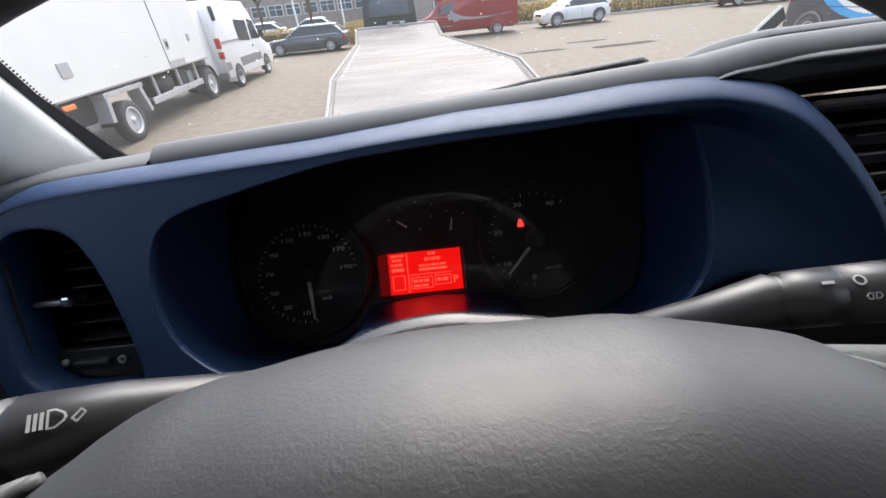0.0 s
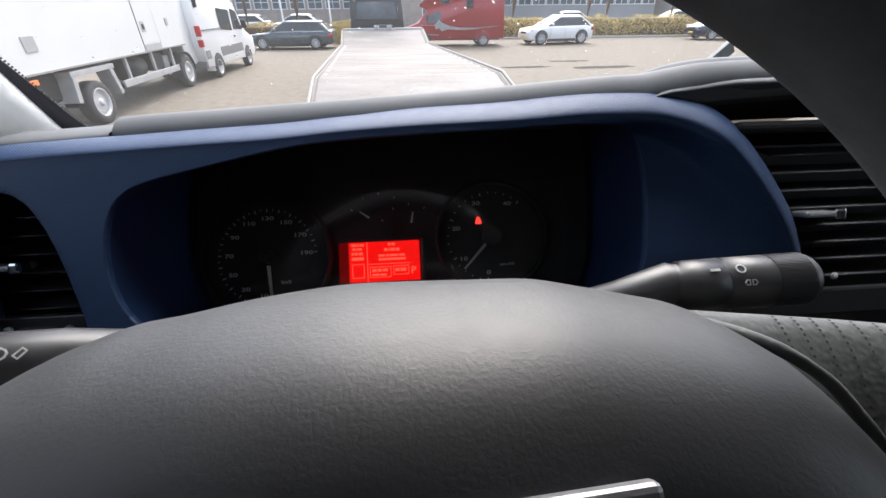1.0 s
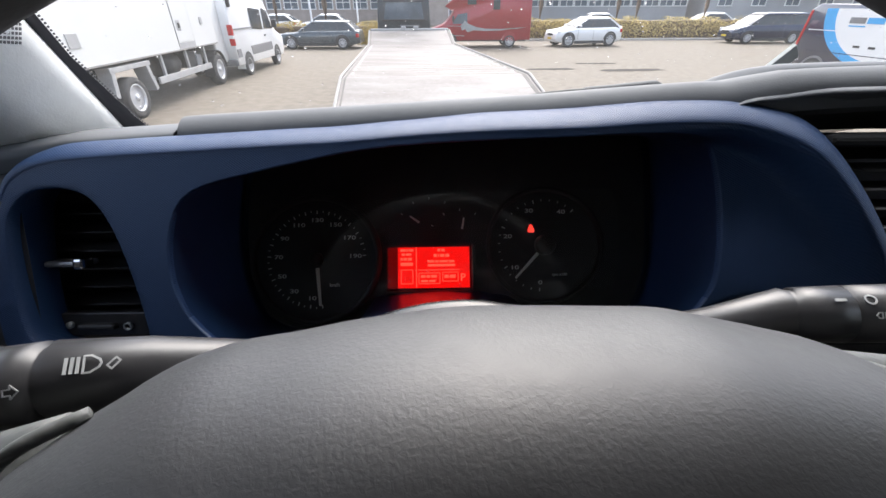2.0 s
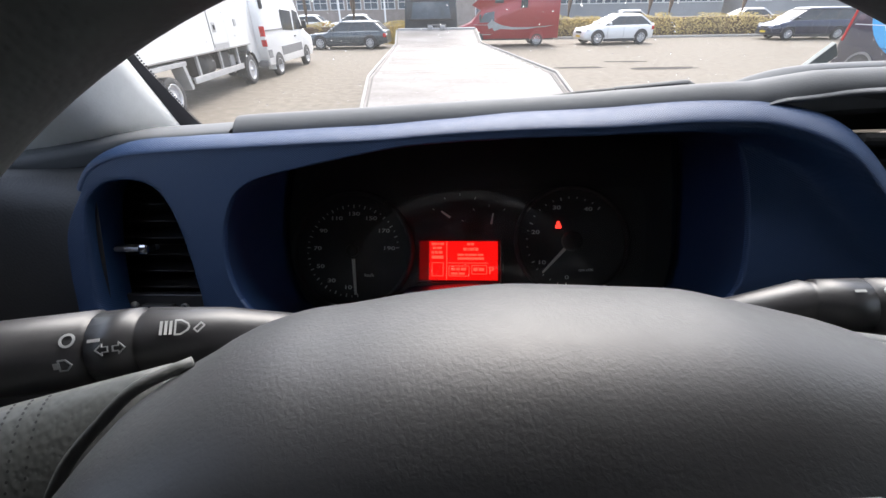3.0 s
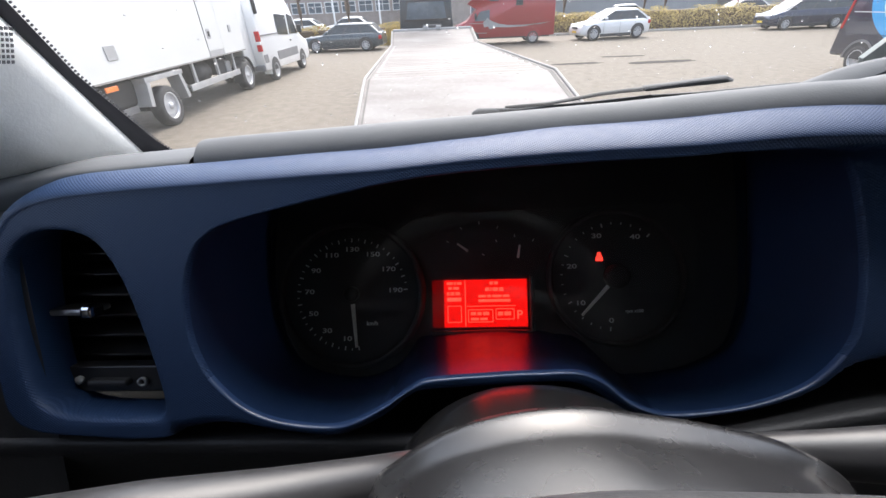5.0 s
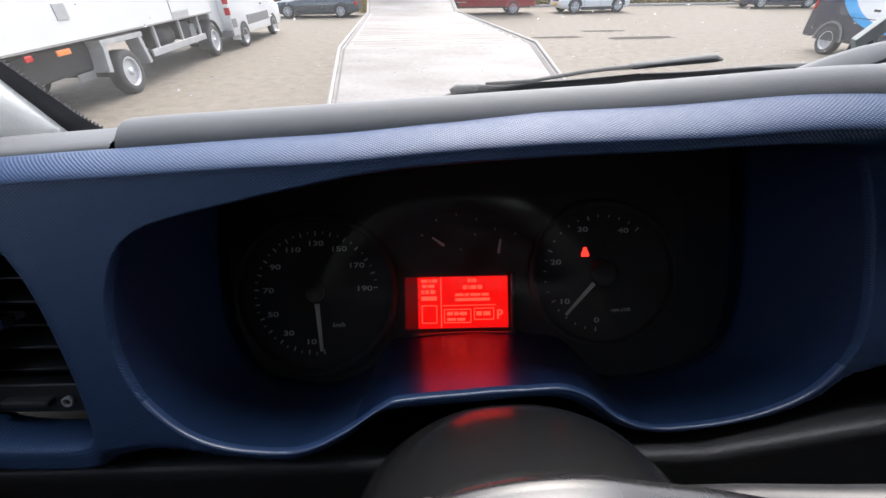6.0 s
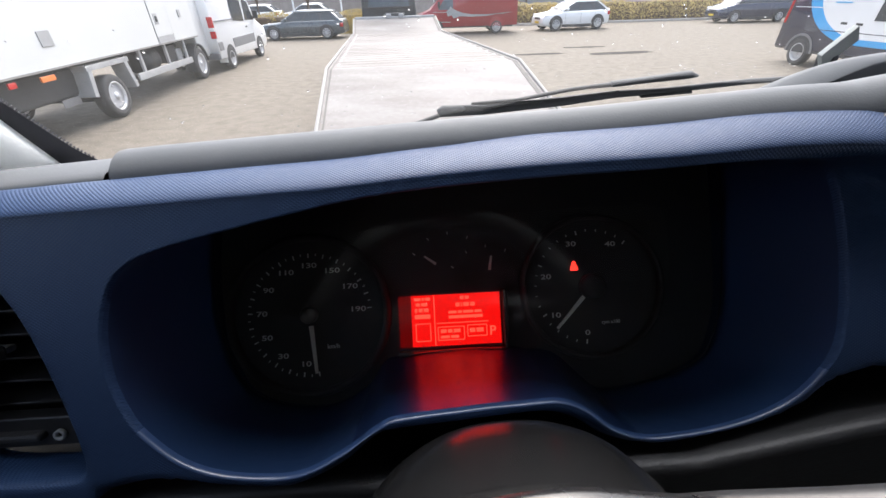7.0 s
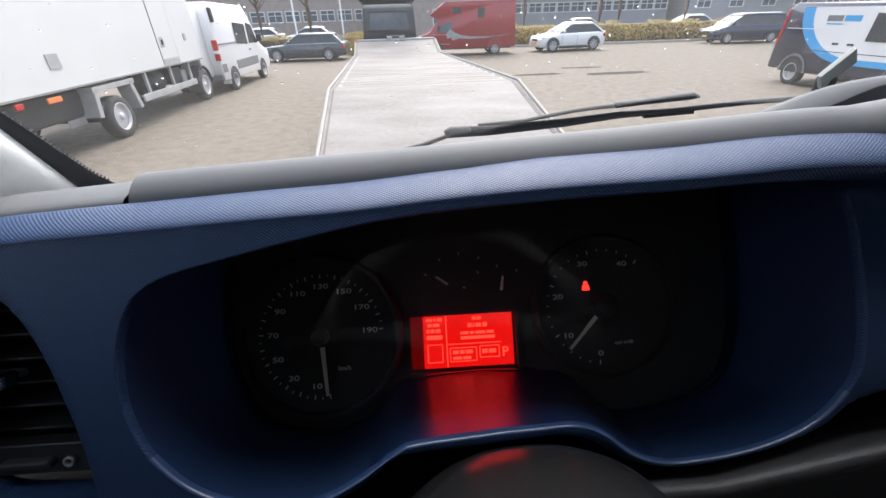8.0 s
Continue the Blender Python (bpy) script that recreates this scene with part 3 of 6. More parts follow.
bm = bmesh.new()
loft(bm, [[Vector((x, -0.115 + 0.39 * (z - 1.965) + 0.012 - 0.3 * max(0, -0.36 - x), z)) for z in np.linspace(1.75, 2.072, 14)] + [Vector((x, 0.06, 2.066))] for x in np.linspace(-0.44, -0.262, 9)], False)
part("end_panel", local(bm, DASH), "black", dashboard, "black end panel by the door")
bm = bmesh.new()
rings = []
for x, z in smooth_loop([Vector(p) for p in ((0.200, 2.1130), (0.206, 2.1158), (0.214, 2.1184), (0.23, 2.1212), (0.255, 2.1254), (0.3, 2.1270), (0.36, 2.1285), (0.5, 2.1305))], 40, False):
    y = float(np.interp(x, [0.2, 0.235, 0.265], [-0.046, -0.052, -0.060]))
    w = min(1, max(0.05, (x - 0.199) / 0.025))
    rings.append([Vector((x, y + a * w, z + b * w)) for a, b in ((0.010, -0.010), (0.003, -0.0036), (0.0004, -0.0030), (0.0, -0.0018), (0.001, -0.0006), (0.004, 0.0), (0.010, 0.0))])
loft(bm, rings, False)
part("vent_hood", local(bm, DASH), "pad", dashboard, "thin grey edge over the centre vent")
fin = smooth_loop([Vector(p) for p in ((0.205, 0.06, 2.088), (0.222, 0.06, 2.1015), (0.2457, 0.06, 2.1125), (0.2665, 0.06, 2.1195), (0.29, 0.061, 2.1235), (0.33, 0.066, 2.1255), (0.45, 0.075, 2.1255), (0.75, 0.08, 2.12))], 40, False)
bm = bmesh.new()
loft(bm, [[p + Vector((0, a, b)) for a, b in ((0.030, -0.06), (0.016, -0.012), (0.010, -0.003), (0.004, 0.0), (0.0, -0.0006), (-0.004 - w, -0.0022 - 0.9 * w), (-0.0046 - w, -0.0032 - 0.9 * w), (-0.0025, -0.006 - 0.9 * w), (0.002, -0.06))] for p in fin for w in (0.0075 * max(0.12, 1 - abs(p.x - 0.258) / 0.05),)], False)
part("tray_edge", local(bm, DASH), "pad", dashboard, "grey rounded edge of the dashboard tray")
# lower dashboard below the lip
bm = bmesh.new()
loft(bm, [[Vector((x, y, z + 0.3 * max(0, min(x, 0.23) - 0.13))) for y, z in ((-0.02, 1.885), (-0.075, 1.922), (-0.104, 1.947), (-0.1115, 1.951), (-0.1145, 1.948), (-0.1140, 1.940), (-0.108, 1.91), (-0.09, 1.80), (-0.06, 1.65), (0.0, 1.5))] for x in np.linspace(-0.42, 0.6, 40)], False)
lower = part("lower_panel", local(bm, DASH), "black", dashboard, "black grained lower panel")
# dark backing that closes the dash behind vents and tunnel
bm = bmesh.new()
box(bm, (1.7, 0.004, 0.5), (0.45, 0.12, 1.80))
part("backing", local(bm, DASH), "dial", dashboard)
bm = bmesh.new()
loft(bm, [[Vector((x, y, z)) for y, z in ((-0.115, 1.95), (-0.055, 2.125), (0.02, 2.14), (0.1, 2.12), (glass_base(x), 2.05))] for x in np.linspace(0.47, 1.3, 12)], False)
part("centre_panel", local(bm, DASH), "matt", dashboard, "black dashboard towards the passenger")

# ==== instrument cluster ====
cluster = thing("instrument_cluster", CLUSTER, "black instrument cluster with two dials and a lit red display", "instrument cluster")


def plate(loop, z0, z1):
    return prism(bmesh.new(), loop, z1 - z0, lambda x, y, d: Vector((x, y, z0 + d)))


face_loop = []
for e in ends:
    q = CLUSTER.inverted() @ e
    face_loop.append((q.x * 1.004, q.y))
part("faceplate", plate(face_loop, -0.006, -0.001), "dial", cluster, "matt black faceplate")


def disc(r0, r1, z0, z1, at, n=48):
    bm = bmesh.new()
    lathe(bm, [(r0, z0), (r1, z0), (r1, z1), (r0, z1), (r0, z0)] if r0 else [(r1, z0), (r1, z1), (0.0001, z1)], "z", (at[0], at[1], 0), n)
    shade(bm, False)
    return bm


def print_ticks(dial, at, radius, start, stop, count, every, material):
    for k in range(count):
        a = radians(start + (stop - start) * k / (count - 1))
        long = k % every == 0
        ln = 0.0032 if long else 0.0018
        d = Vector((math.cos(a), math.sin(a), 0))
        c = Vector((*at, 0.0004)) + d * (radius - ln / 2)
        bm = boxm((ln, 0.0009 if long else 0.0006, 0.0003), (0, 0, 0))
        part("tick", local(bm, Matrix.Translation(c) @ Matrix.Rotation(a, 4, "Z")), material, dial)


def needle(dial, at, a, r0, r1, width):
    d, s = Vector((math.cos(a), math.sin(a), 0)), Vector((-math.sin(a), math.cos(a), 0))
    c = Vector((*at, 0.0))
    pts = [c + d * r0 + s * width / 2, c + d * r1 + s * width * 0.32, c + d * r1 - s * width * 0.32, c + d * r0 - s * width / 2]
    part("needle", prism(bmesh.new(), [(p.x, p.y) for p in pts], 0.0012, lambda x, y, q: Vector((x, y, 0.0008 + q))), "needle", dial, "white pointer")


SPEED = (-0.1, 0.0)
WIDE = Matrix.Diagonal((1.12, 0.72, 1, 1))
speedo = part("speedometer", disc(0, 0.0555, -0.001, 0.0, SPEED), "dial", cluster, "black speedometer reading zero")
bm = bmesh.new()
lathe(bm, [(0.0535, 0), (0.0535, 0.005), (0.0545, 0.0075), (0.0572, 0.007), (0.059, 0.002), (0.059, -0.002), (0.0535, -0.002), (0.0535, 0)], "z", (*SPEED, 0), 64)
part("ring", bm, "dial", speedo, "raised black ring")
for k in range(10):
    a = radians(263 - 28.8 * k)
    lettering("numeral", str(10 + 20 * k), 0.0072, Matrix.Translation((SPEED[0] + 0.0345 * math.cos(a), SPEED[1] + 0.0355 * math.sin(a), 0.0004)) @ WIDE, "dim_ink", speedo)
print_ticks(speedo, SPEED, 0.0445, 277, 4, 39, 2, "dim_ink")
lettering("unit", "km/h", 0.0045, Matrix.Translation((SPEED[0] + 0.016, -0.0235, 0.0004)), "dim_ink", speedo)
needle(speedo, SPEED, radians(275), 0.008, 0.042, 0.0032)
bm = bmesh.new()
lathe(bm, [(0.006, 0.0), (0.0058, 0.006), (0.0045, 0.0078), (0.0001, 0.0082)], "z", (*SPEED, 0), 24)
part("pointer_cap", bm, "black_smooth", speedo, "black pointer cap")

TACH = (0.107, 0.010)
tacho = part("tachometer", disc(0, 0.0505, -0.001, 0.0, TACH), "dial", cluster, "black rev counter with a white pointer")
bm = bmesh.new()
lathe(bm, [(0.0495, 0), (0.0495, 0.004), (0.0505, 0.006), (0.0525, 0.0055), (0.054, 0.0), (0.0495, -0.002), (0.0495, 0)], "z", (*TACH, 0), 64)
part("ring", bm, "dial", tacho, "raised black ring")
for text, a in (("0", 262), ("10", 216), ("20", 166), ("30", 113), ("40", 62)):
    lettering("numeral", text, 0.0072, Matrix.Translation((TACH[0] + 0.0345 * math.cos(radians(a)), TACH[1] + 0.0345 * math.sin(radians(a)), 0.0004)) @ WIDE, "dim_ink", tacho)
print_ticks(tacho, TACH, 0.0425, 262, 50, 21, 5, "dim_ink")
lettering("unit", "rpm x100", 0.0035, Matrix.Translation((TACH[0] + 0.013, -0.017, 0.0004)), "dim_ink", tacho)
needle(tacho, (0.1073, 0.0098), math.atan2(-0.0225, -0.0211), 0.0098, 0.0405, 0.0028)
bm = bmesh.new()
lathe(bm, [(0.0095, 0.0), (0.009, 0.006), (0.007, 0.0078), (0.0001, 0.0082)], "z", (*TACH, 0), 24)
part("pointer_cap", bm, "dial", tacho, "black pointer cap")

part("warning_lamp", plate([(0.095 + dx, 0.0258 + dy) for dx, dy in ((-0.0028, -0.0036), (0.0028, -0.0036), (0.0024, -0.0006), (0.0014, 0.0008), (0.0014, 0.0024), (0.0, 0.0034), (-0.0014, 0.0024), (-0.0014, 0.0008), (-0.0024, -0.0006))], 0.0, 0.0006), "lamp_red", cluster, "lit red seat-belt lamp")

for nm, at, a, lab in (("fuel_gauge", (0.002, 0.0255), radians(144.4), "small fuel gauge"), ("temperature_gauge", (0.0298, 0.0147), radians(80), "small temperature gauge")):
    gau = part(nm, disc(0, 0.0235, -0.001, -0.0002, at, 32), "dial", cluster, lab)
    needle(gau, at, a, 0.0113, 0.0218, 0.0020)
    for b in (60, 90, 120, 150):
        c = Vector((at[0] + 0.029 * math.cos(radians(b)), at[1] + 0.029 * math.sin(radians(b)), 0.0004))
        part("tick", local(boxm((0.0022, 0.0006, 0.0003), (0, 0, 0)), Matrix.Translation(c) @ Matrix.Rotation(radians(b), 4, "Z")), "dim_ink", gau)

display = part("display", plate([(-0.027, -0.0275), (0.038, -0.0275), (0.038, 0.0095), (-0.027, 0.0095)], 0.0, 0.0012), "lcd", cluster, "lit red message display")
part("display_edge", plate([(-0.036, -0.0275), (-0.0275, -0.0275), (-0.0275, 0.0095), (-0.036, 0.0095)], 0.0, 0.001), "lcd_dark", display)
bm = bmesh.new()
def rows_of_bars(x0, x1, y, height, widths, gap=0.0009):
    """A line of short bars in place of small print."""
    x = x0
    for w in widths:
        if x + w > x1:
            break
        box(bm, (w, height, 0.0002), (x + w / 2, y, 0.0014))
        x += w + gap


def outline_box(x0, y0, x1, y1, w=0.0006):
    for cx, cy, dx, dy in (((x0 + x1) / 2, y0, x1 - x0, w), ((x0 + x1) / 2, y1, x1 - x0, w), (x0, (y0 + y1) / 2, w, y1 - y0), (x1, (y0 + y1) / 2, w, y1 - y0)):
        box(bm, (dx, dy, 0.0002), (cx, cy, 0.0014))


rows_of_bars(-0.0245, -0.0125, 0.0068, 0.0022, (0.0046, 0.0016, 0.0036))
rows_of_bars(-0.0235, -0.0125, 0.0030, 0.0022, (0.0030, 0.0046))
rows_of_bars(-0.0245, -0.0125, -0.0012, 0.0026, (0.0020, 0.0028, 0.0036))
rows_of_bars(-0.0245, -0.0125, -0.0058, 0.0030, (0.0112,))
outline_box(-0.0240, -0.0235, -0.0135, -0.0110)
box(bm, (0.0007, 0.036, 0.0002), (-0.0102, -0.009, 0.0014))
rows_of_bars(0.0090, 0.0180, 0.0067, 0.0024, (0.0026, 0.0030))
rows_of_bars(0.0055, 0.0220, 0.0018, 0.0028, (0.0030, 0.0010, 0.0040, 0.0034))
rows_of_bars(0.0000, 0.0290, -0.0035, 0.0020, (0.0060, 0.0030, 0.0074, 0.0052))
rows_of_bars(0.0000, 0.0290, -0.0070, 0.0022, (0.0250,))
box(bm, (0.038, 0.0006, 0.0002), (0.0100, -0.0112, 0.0014))
outline_box(-0.0080, -0.0235, 0.0110, -0.0140)
rows_of_bars(-0.0062, 0.0100, -0.0170, 0.0026, (0.0042, 0.0034, 0.0050))
rows_of_bars(-0.0062, 0.0100, -0.0212, 0.0020, (0.0064, 0.0058))
outline_box(0.0135, -0.0215, 0.0275, -0.0135)
rows_of_bars(0.0150, 0.0270, -0.0172, 0.0030, (0.0040, 0.0052))
part("display_print", bm, "lcd_ink", display, "glowing bars of text")
lettering("gear_letter", "P", 0.0095, Matrix.Translation((0.0318, -0.0185, 0.0014)), "lcd_ink", display)
bm = bmesh.new()
box(bm, (0.078, 0.0035, 0.006), (0.002, -0.0315, 0.002), 0.001)
box(bm, (0.0035, 0.043, 0.006), (0.0415, -0.0095, 0.002), 0.001)
part("display_bezel", bm, "black_smooth", display)

# clear plastic cover
bm = bmesh.new()
prism(bm, [(x * 0.975, min(y * 0.955, 0.106)) for x, y in face_loop], 0.0012, lambda x, y, d: Vector((x, y, 0.011 + (y + 0.056) * 0.05 + d)))
cover = part("cover", bm, "cover", cluster, "clear plastic cover")
cover.visible_shadow = False

# ==== steering wheel and column ====
WX = 0.0124
WHEEL = Matrix(((1, 0, 0, WX), (0, 0.4986, -0.8669, -0.2865), (0, 0.8669, 0.4986, 2.0272), (0, 0, 0, 1)))
wheel = thing("steering_wheel", WHEEL, "black steering wheel with leather spokes and a chrome badge frame", "steering wheel")
bm = bmesh.new()
R0, r0 = 0.1882, 0.0161
loft(bm, [[Vector((0.0011 + (R0 + r0 * math.cos(b)) * math.cos(a), 0.0056 + (R0 + r0 * math.cos(b)) * math.sin(a), 0.0193 + r0 * math.sin(b))) for b in (2 * math.pi * k / 24 for k in range(24))] for a in (2 * math.pi * j / 128 for j in range(129))])
bmesh.ops.remove_doubles(bm, verts=bm.verts, dist=1e-5)
part("rim", bm, "rimskin", wheel, "thick black leather rim")

HUB = [(0.0, 0.0917), (0.0198, 0.0918), (0.0401, 0.0913), (0.0585, 0.0906), (0.074, 0.0875), (0.0891, 0.0842), (0.1064, 0.0796), (0.1215, 0.0707), (0.1325, 0.059), (0.1407, 0.0468), (0.1471, 0.0333), (0.1509, 0.0121), (0.146, -0.025), (0.118, -0.066), (0.055, -0.088), (0.005, -0.092), (-0.045, -0.088), (-0.092, -0.066), (-0.113, -0.035), (-0.1195, -0.005), (-0.1195, 0.025), (-0.116, 0.043), (-0.11, 0.0533), (-0.1009, 0.0634), (-0.0888, 0.0708), (-0.079, 0.0767), (-0.0616, 0.0828), (-0.0457, 0.0853), (-0.0256, 0.0889)]
hub_loop = smooth_loop([Vector(p) for p in HUB], 140)
bm = bmesh.new()
# the cover's crest lies at its back edge; from there it falls gently towards the driver and rounds over into the front
prof = [(-0.052, 0.045), (-0.048, 0.030), (-0.042, 0.014), (-0.035, 0.005), (-0.029, 0.0013), (-0.022, 0.0), (-0.015, 0.0006), (-0.006, 0.0024), (0.003, 0.0052), (0.011, 0.0088), (0.018, 0.0128), (0.025, 0.018), (0.031, 0.0245), (0.036, 0.033), (0.0395, 0.044), (0.042, 0.06), (0.0435, 0.08)]
rings = []
for n, inset in prof:
    k, kx = 1 - inset / 0.098, 1 - (max(0.0, inset - 0.005) * 0.45 if n > -0.03 else inset) / 0.125
    rings.append([Vector((p.x * kx, p.y * k, n)) for p in hub_loop])
loft(bm, rings, True, True)
part("airbag_cover", bm, "hubskin", wheel, "black grained airbag cover")


# badge: chrome frame round plain chrome shapes on a black field
BADGE = Matrix.Translation((0.0005, 0.0342, 0.0408)) @ Matrix.Rotation(radians(4), 4, "Z") @ Matrix.Rotation(radians(-12), 4, "X")
badge = part("badge", local(boxm((0.122, 0.040, 0.004), (0, 0, 0), 0.001), BADGE), "black_smooth", wheel, "black badge field")
bm = bmesh.new()
B = BADGE @ Matrix.Translation((0, 0, 0.002))
for sx, sy, w, h in ((0, 0.0205, 0.128, 0.0052), (0, -0.0205, 0.128, 0.0052), (0.0615, 0, 0.0052, 0.046), (-0.0615, 0, 0.0052, 0.046)):
    box(bm, (w, h, 0.004), (sx, sy, 0.001), 0.0012)
part("badge_frame", local(bm, B), "silver", badge, "satin chrome frame")
for x, w in ((-0.044, 0.005), (-0.026, 0.017), (-0.004, 0.014), (0.014, 0.015), (0.035, 0.019)):
    part("badge_shape", local(boxm((w, 0.024, 0.003), (x, -0.001, 0.001), 0.0012), B), "chrome", badge, "plain chrome shape")

def spoke_top(x):
    return 0.0722 - 0.19 * (x - 0.106)


TURN = Matrix.Rotation(radians(4.2), 4, "Z")


for sx in (-1, 1):
    ox = 0.0
    bm = bmesh.new()
    rings = []
    for t in np.linspace(0, 1, 9):
        x = 0.098 + (0.192 - 0.098) * t
        lift = 0.030 * max(0.0, t - 0.55) ** 1.5
        hh = (spoke_top(x) + 0.03) / 2
        uc = spoke_top(x) - hh
        rings.append([Vector((sx * x + ox, uc + hh * math.sin(a), lift - 0.015 + 0.013 * math.cos(a))) for a in (2 * math.pi * k / 28 for k in range(28))])
    loft(bm, rings, True, True)
    spoke = part("spoke", local(bm, TURN), "leather", wheel, "perforated leather spoke")
    bm = bmesh.new()
    for i in range(9):
        for j in range(38):
            x = 0.134 + 0.054 * (i + 0.5) / 9
            lift = 0.030 * max(0.0, (x - 0.098) / 0.094 - 0.55) ** 1.5
            a = radians(-80 + 166 * j / 38)
            hh = (spoke_top(x) + 0.03) / 2
            uc = spoke_top(x) - hh
            p = Vector((sx * x + ox, uc + hh * math.sin(a), lift - 0.015 + 0.0131 * math.cos(a)))
            nrm = Vector((0, math.sin(a) / hh, math.cos(a) / 0.013)).normalized()
            q = nrm.to_track_quat("Z", "Y").to_matrix().to_4x4()
            bmesh.ops.create_circle(bm, cap_ends=True, segments=6, radius=0.00052, matrix=Matrix.Translation(p + nrm * 0.0003) @ q)
    part("perforation", local(bm, TURN), "dark", spoke, "rows of small holes")
    edge = ((-0.090, 0.0695, -0.006), (-0.102, 0.0642, 0.0), (-0.1126, 0.0541, 0.0), (-0.1237, 0.0405, 0.0), (-0.1295, 0.024, 0.0), (-0.131, 0.0, -0.002), (-0.126, -0.03, -0.006))
    if sx > 0:
        edge = ((0.098, 0.0785, -0.016), (0.112, 0.0745, -0.007), (0.120, 0.071, -0.001), (0.128, 0.0661, 0.0), (0.1365, 0.0595, 0.0), (0.1435, 0.0513, 0.0), (0.1505, 0.042, 0.0), (0.157, 0.028, 0.0), (0.160, 0.010, 0.0), (0.157, -0.02, -0.004))
    bead = smooth_loop([Vector(p) for p in edge], 40, False)
    part("piping", tube(bmesh.new(), bead, 0.0019, 10), "leather", wheel, "raised leather piping beside the cover")

column = thing("steering_column", WHEEL, "black steering column shroud with two control stalks", "steering column")
bm = bmesh.new()
rings = []
for n, top, half, cx in ((-0.27, 0.006, 0.05, 0.012), (-0.225, 0.026, 0.058, 0.012), (-0.195, 0.044, 0.066, 0.011), (-0.178, 0.056, 0.071, 0.010), (-0.165, 0.0612, 0.075, 0.009), (-0.15, 0.0622, 0.077, 0.009), (-0.12, 0.061, 0.078, 0.009), (-0.102, 0.060, 0.078, 0.009), (-0.1, 0.056, 0.074, 0.009)):
    ring = []
    for k in range(56):
        a = 2 * math.pi * k / 56
        c, s = math.cos(a), math.sin(a)
        ring.append(Vector((cx + half * math.copysign(abs(c) ** 0.85, c), (top - 0.02 + 0.02 * abs(s)) * abs(s) ** 0.85 if s > 0 else 0.06 * s, n)))
    rings.append(ring)
loft(bm, rings, True, True)
part("shroud", bm, "shroud", column, "black plastic shroud")
bm = bmesh.new()
top = smooth_loop([Vector(p) for p in ((-0.078, 0.0), (-0.072, 0.04), (-0.060, 0.059), (-0.047, 0.0692), (-0.036, 0.0762), (-0.024, 0.0811), (-0.010, 0.0843), (0.003, 0.0855), (0.014, 0.0852), (0.027, 0.0832), (0.047, 0.0800), (0.0705, 0.0735), (0.088, 0.06), (0.094, 0.03), (0.09, 0.0), (0.06, -0.05), (-0.055, -0.05))], 140)
loft(bm, [[Vector((0.004 + (p.x - 0.004) * k, p.y * k, n)) for p in top] for n, k in ((-0.076, 0.80), (-0.0785, 0.93), (-0.0800, 0.985), (-0.0792, 1.0), (-0.0768, 1.0), (-0.0748, 0.99), (-0.072, 0.968), (-0.066, 0.96), (-0.052, 0.95), (-0.04, 0.92))], True, False)
part("collar", bm, "collar", column, "grey collar behind the wheel")


def stalk(path, radii, label):
    inv = WHEEL.inverted()
    return part("control_stalk", tube(bmesh.new(), [inv @ Vector(p) for p in path], radii, 24), "black_smooth", column, label)


L = [(-0.015, -0.168, 2.022), (-0.0466, -0.1866, 2.0404), (-0.0689, -0.1974, 2.0496), (-0.0935, -0.209, 2.06), (-0.1168, -0.2186, 2.0657), (-0.1172, -0.2187, 2.0657), (-0.1180, -0.2189, 2.0658), (-0.1184, -0.2190, 2.0658), (-0.1312, -0.2222, 2.0661), (-0.1316, -0.2223, 2.0661), (-0.1324, -0.2225, 2.0662), (-0.1328, -0.2226, 2.0662), (-0.1905, -0.236, 2.0665), (-0.2055, -0.239, 2.0665)]
left_stalk = stalk(L, [0.006, 0.0075, 0.0092, 0.0113, 0.0128, 0.0114, 0.0114, 0.0129, 0.0131, 0.0117, 0.0117, 0.0138, 0.0140, 0.0125], "black light stalk with white symbols")
Rk = [(0.06, -0.165, 2.022), (0.078, -0.1705, 2.0305), (0.1, -0.1775, 2.0408), (0.125, -0.1855, 2.0528), (0.1455, -0.1920, 2.0650), (0.1459, -0.1921, 2.0652), (0.1467, -0.1924, 2.0653), (0.1471, -0.1926, 2.0654), (0.1626, -0.1945, 2.0670), (0.1630, -0.1945, 2.0670), (0.1638, -0.1946, 2.0671), (0.1642, -0.1947, 2.0671), (0.1801, -0.1965, 2.0686), (0.1805, -0.1966, 2.0687), (0.1930, -0.1976, 2.0697), (0.1962, -0.1978, 2.0699), (0.1982, -0.1979, 2.0700), (0.1988, -0.1980, 2.0700)]
right_stalk = stalk(Rk, [0.0045, 0.0060, 0.0072, 0.0090, 0.0107, 0.0094, 0.0094, 0.0107, 0.0110, 0.0098, 0.0098, 0.0110, 0.0112, 0.0109, 0.0109, 0.0104, 0.0088, 0.0060], "black wiper stalk with white symbols")

EYE0 = Vector((0.005, -0.32, 2.175))


def outline_bars(bm, pts, w, closed=True):
    """Thin bars along a flat outline."""
    n = len(pts)
    for i in range(n if closed else n - 1):
        a, b = Vector((*pts[i], 0)), Vector((*pts[(i + 1) % n], 0))
        d = b - a
        box(bm, (d.length + w * 0.6, w, 0.0003), (a + b) / 2, 0, Matrix.Rotation(math.atan2(d.y, d.x), 4, "Z"))


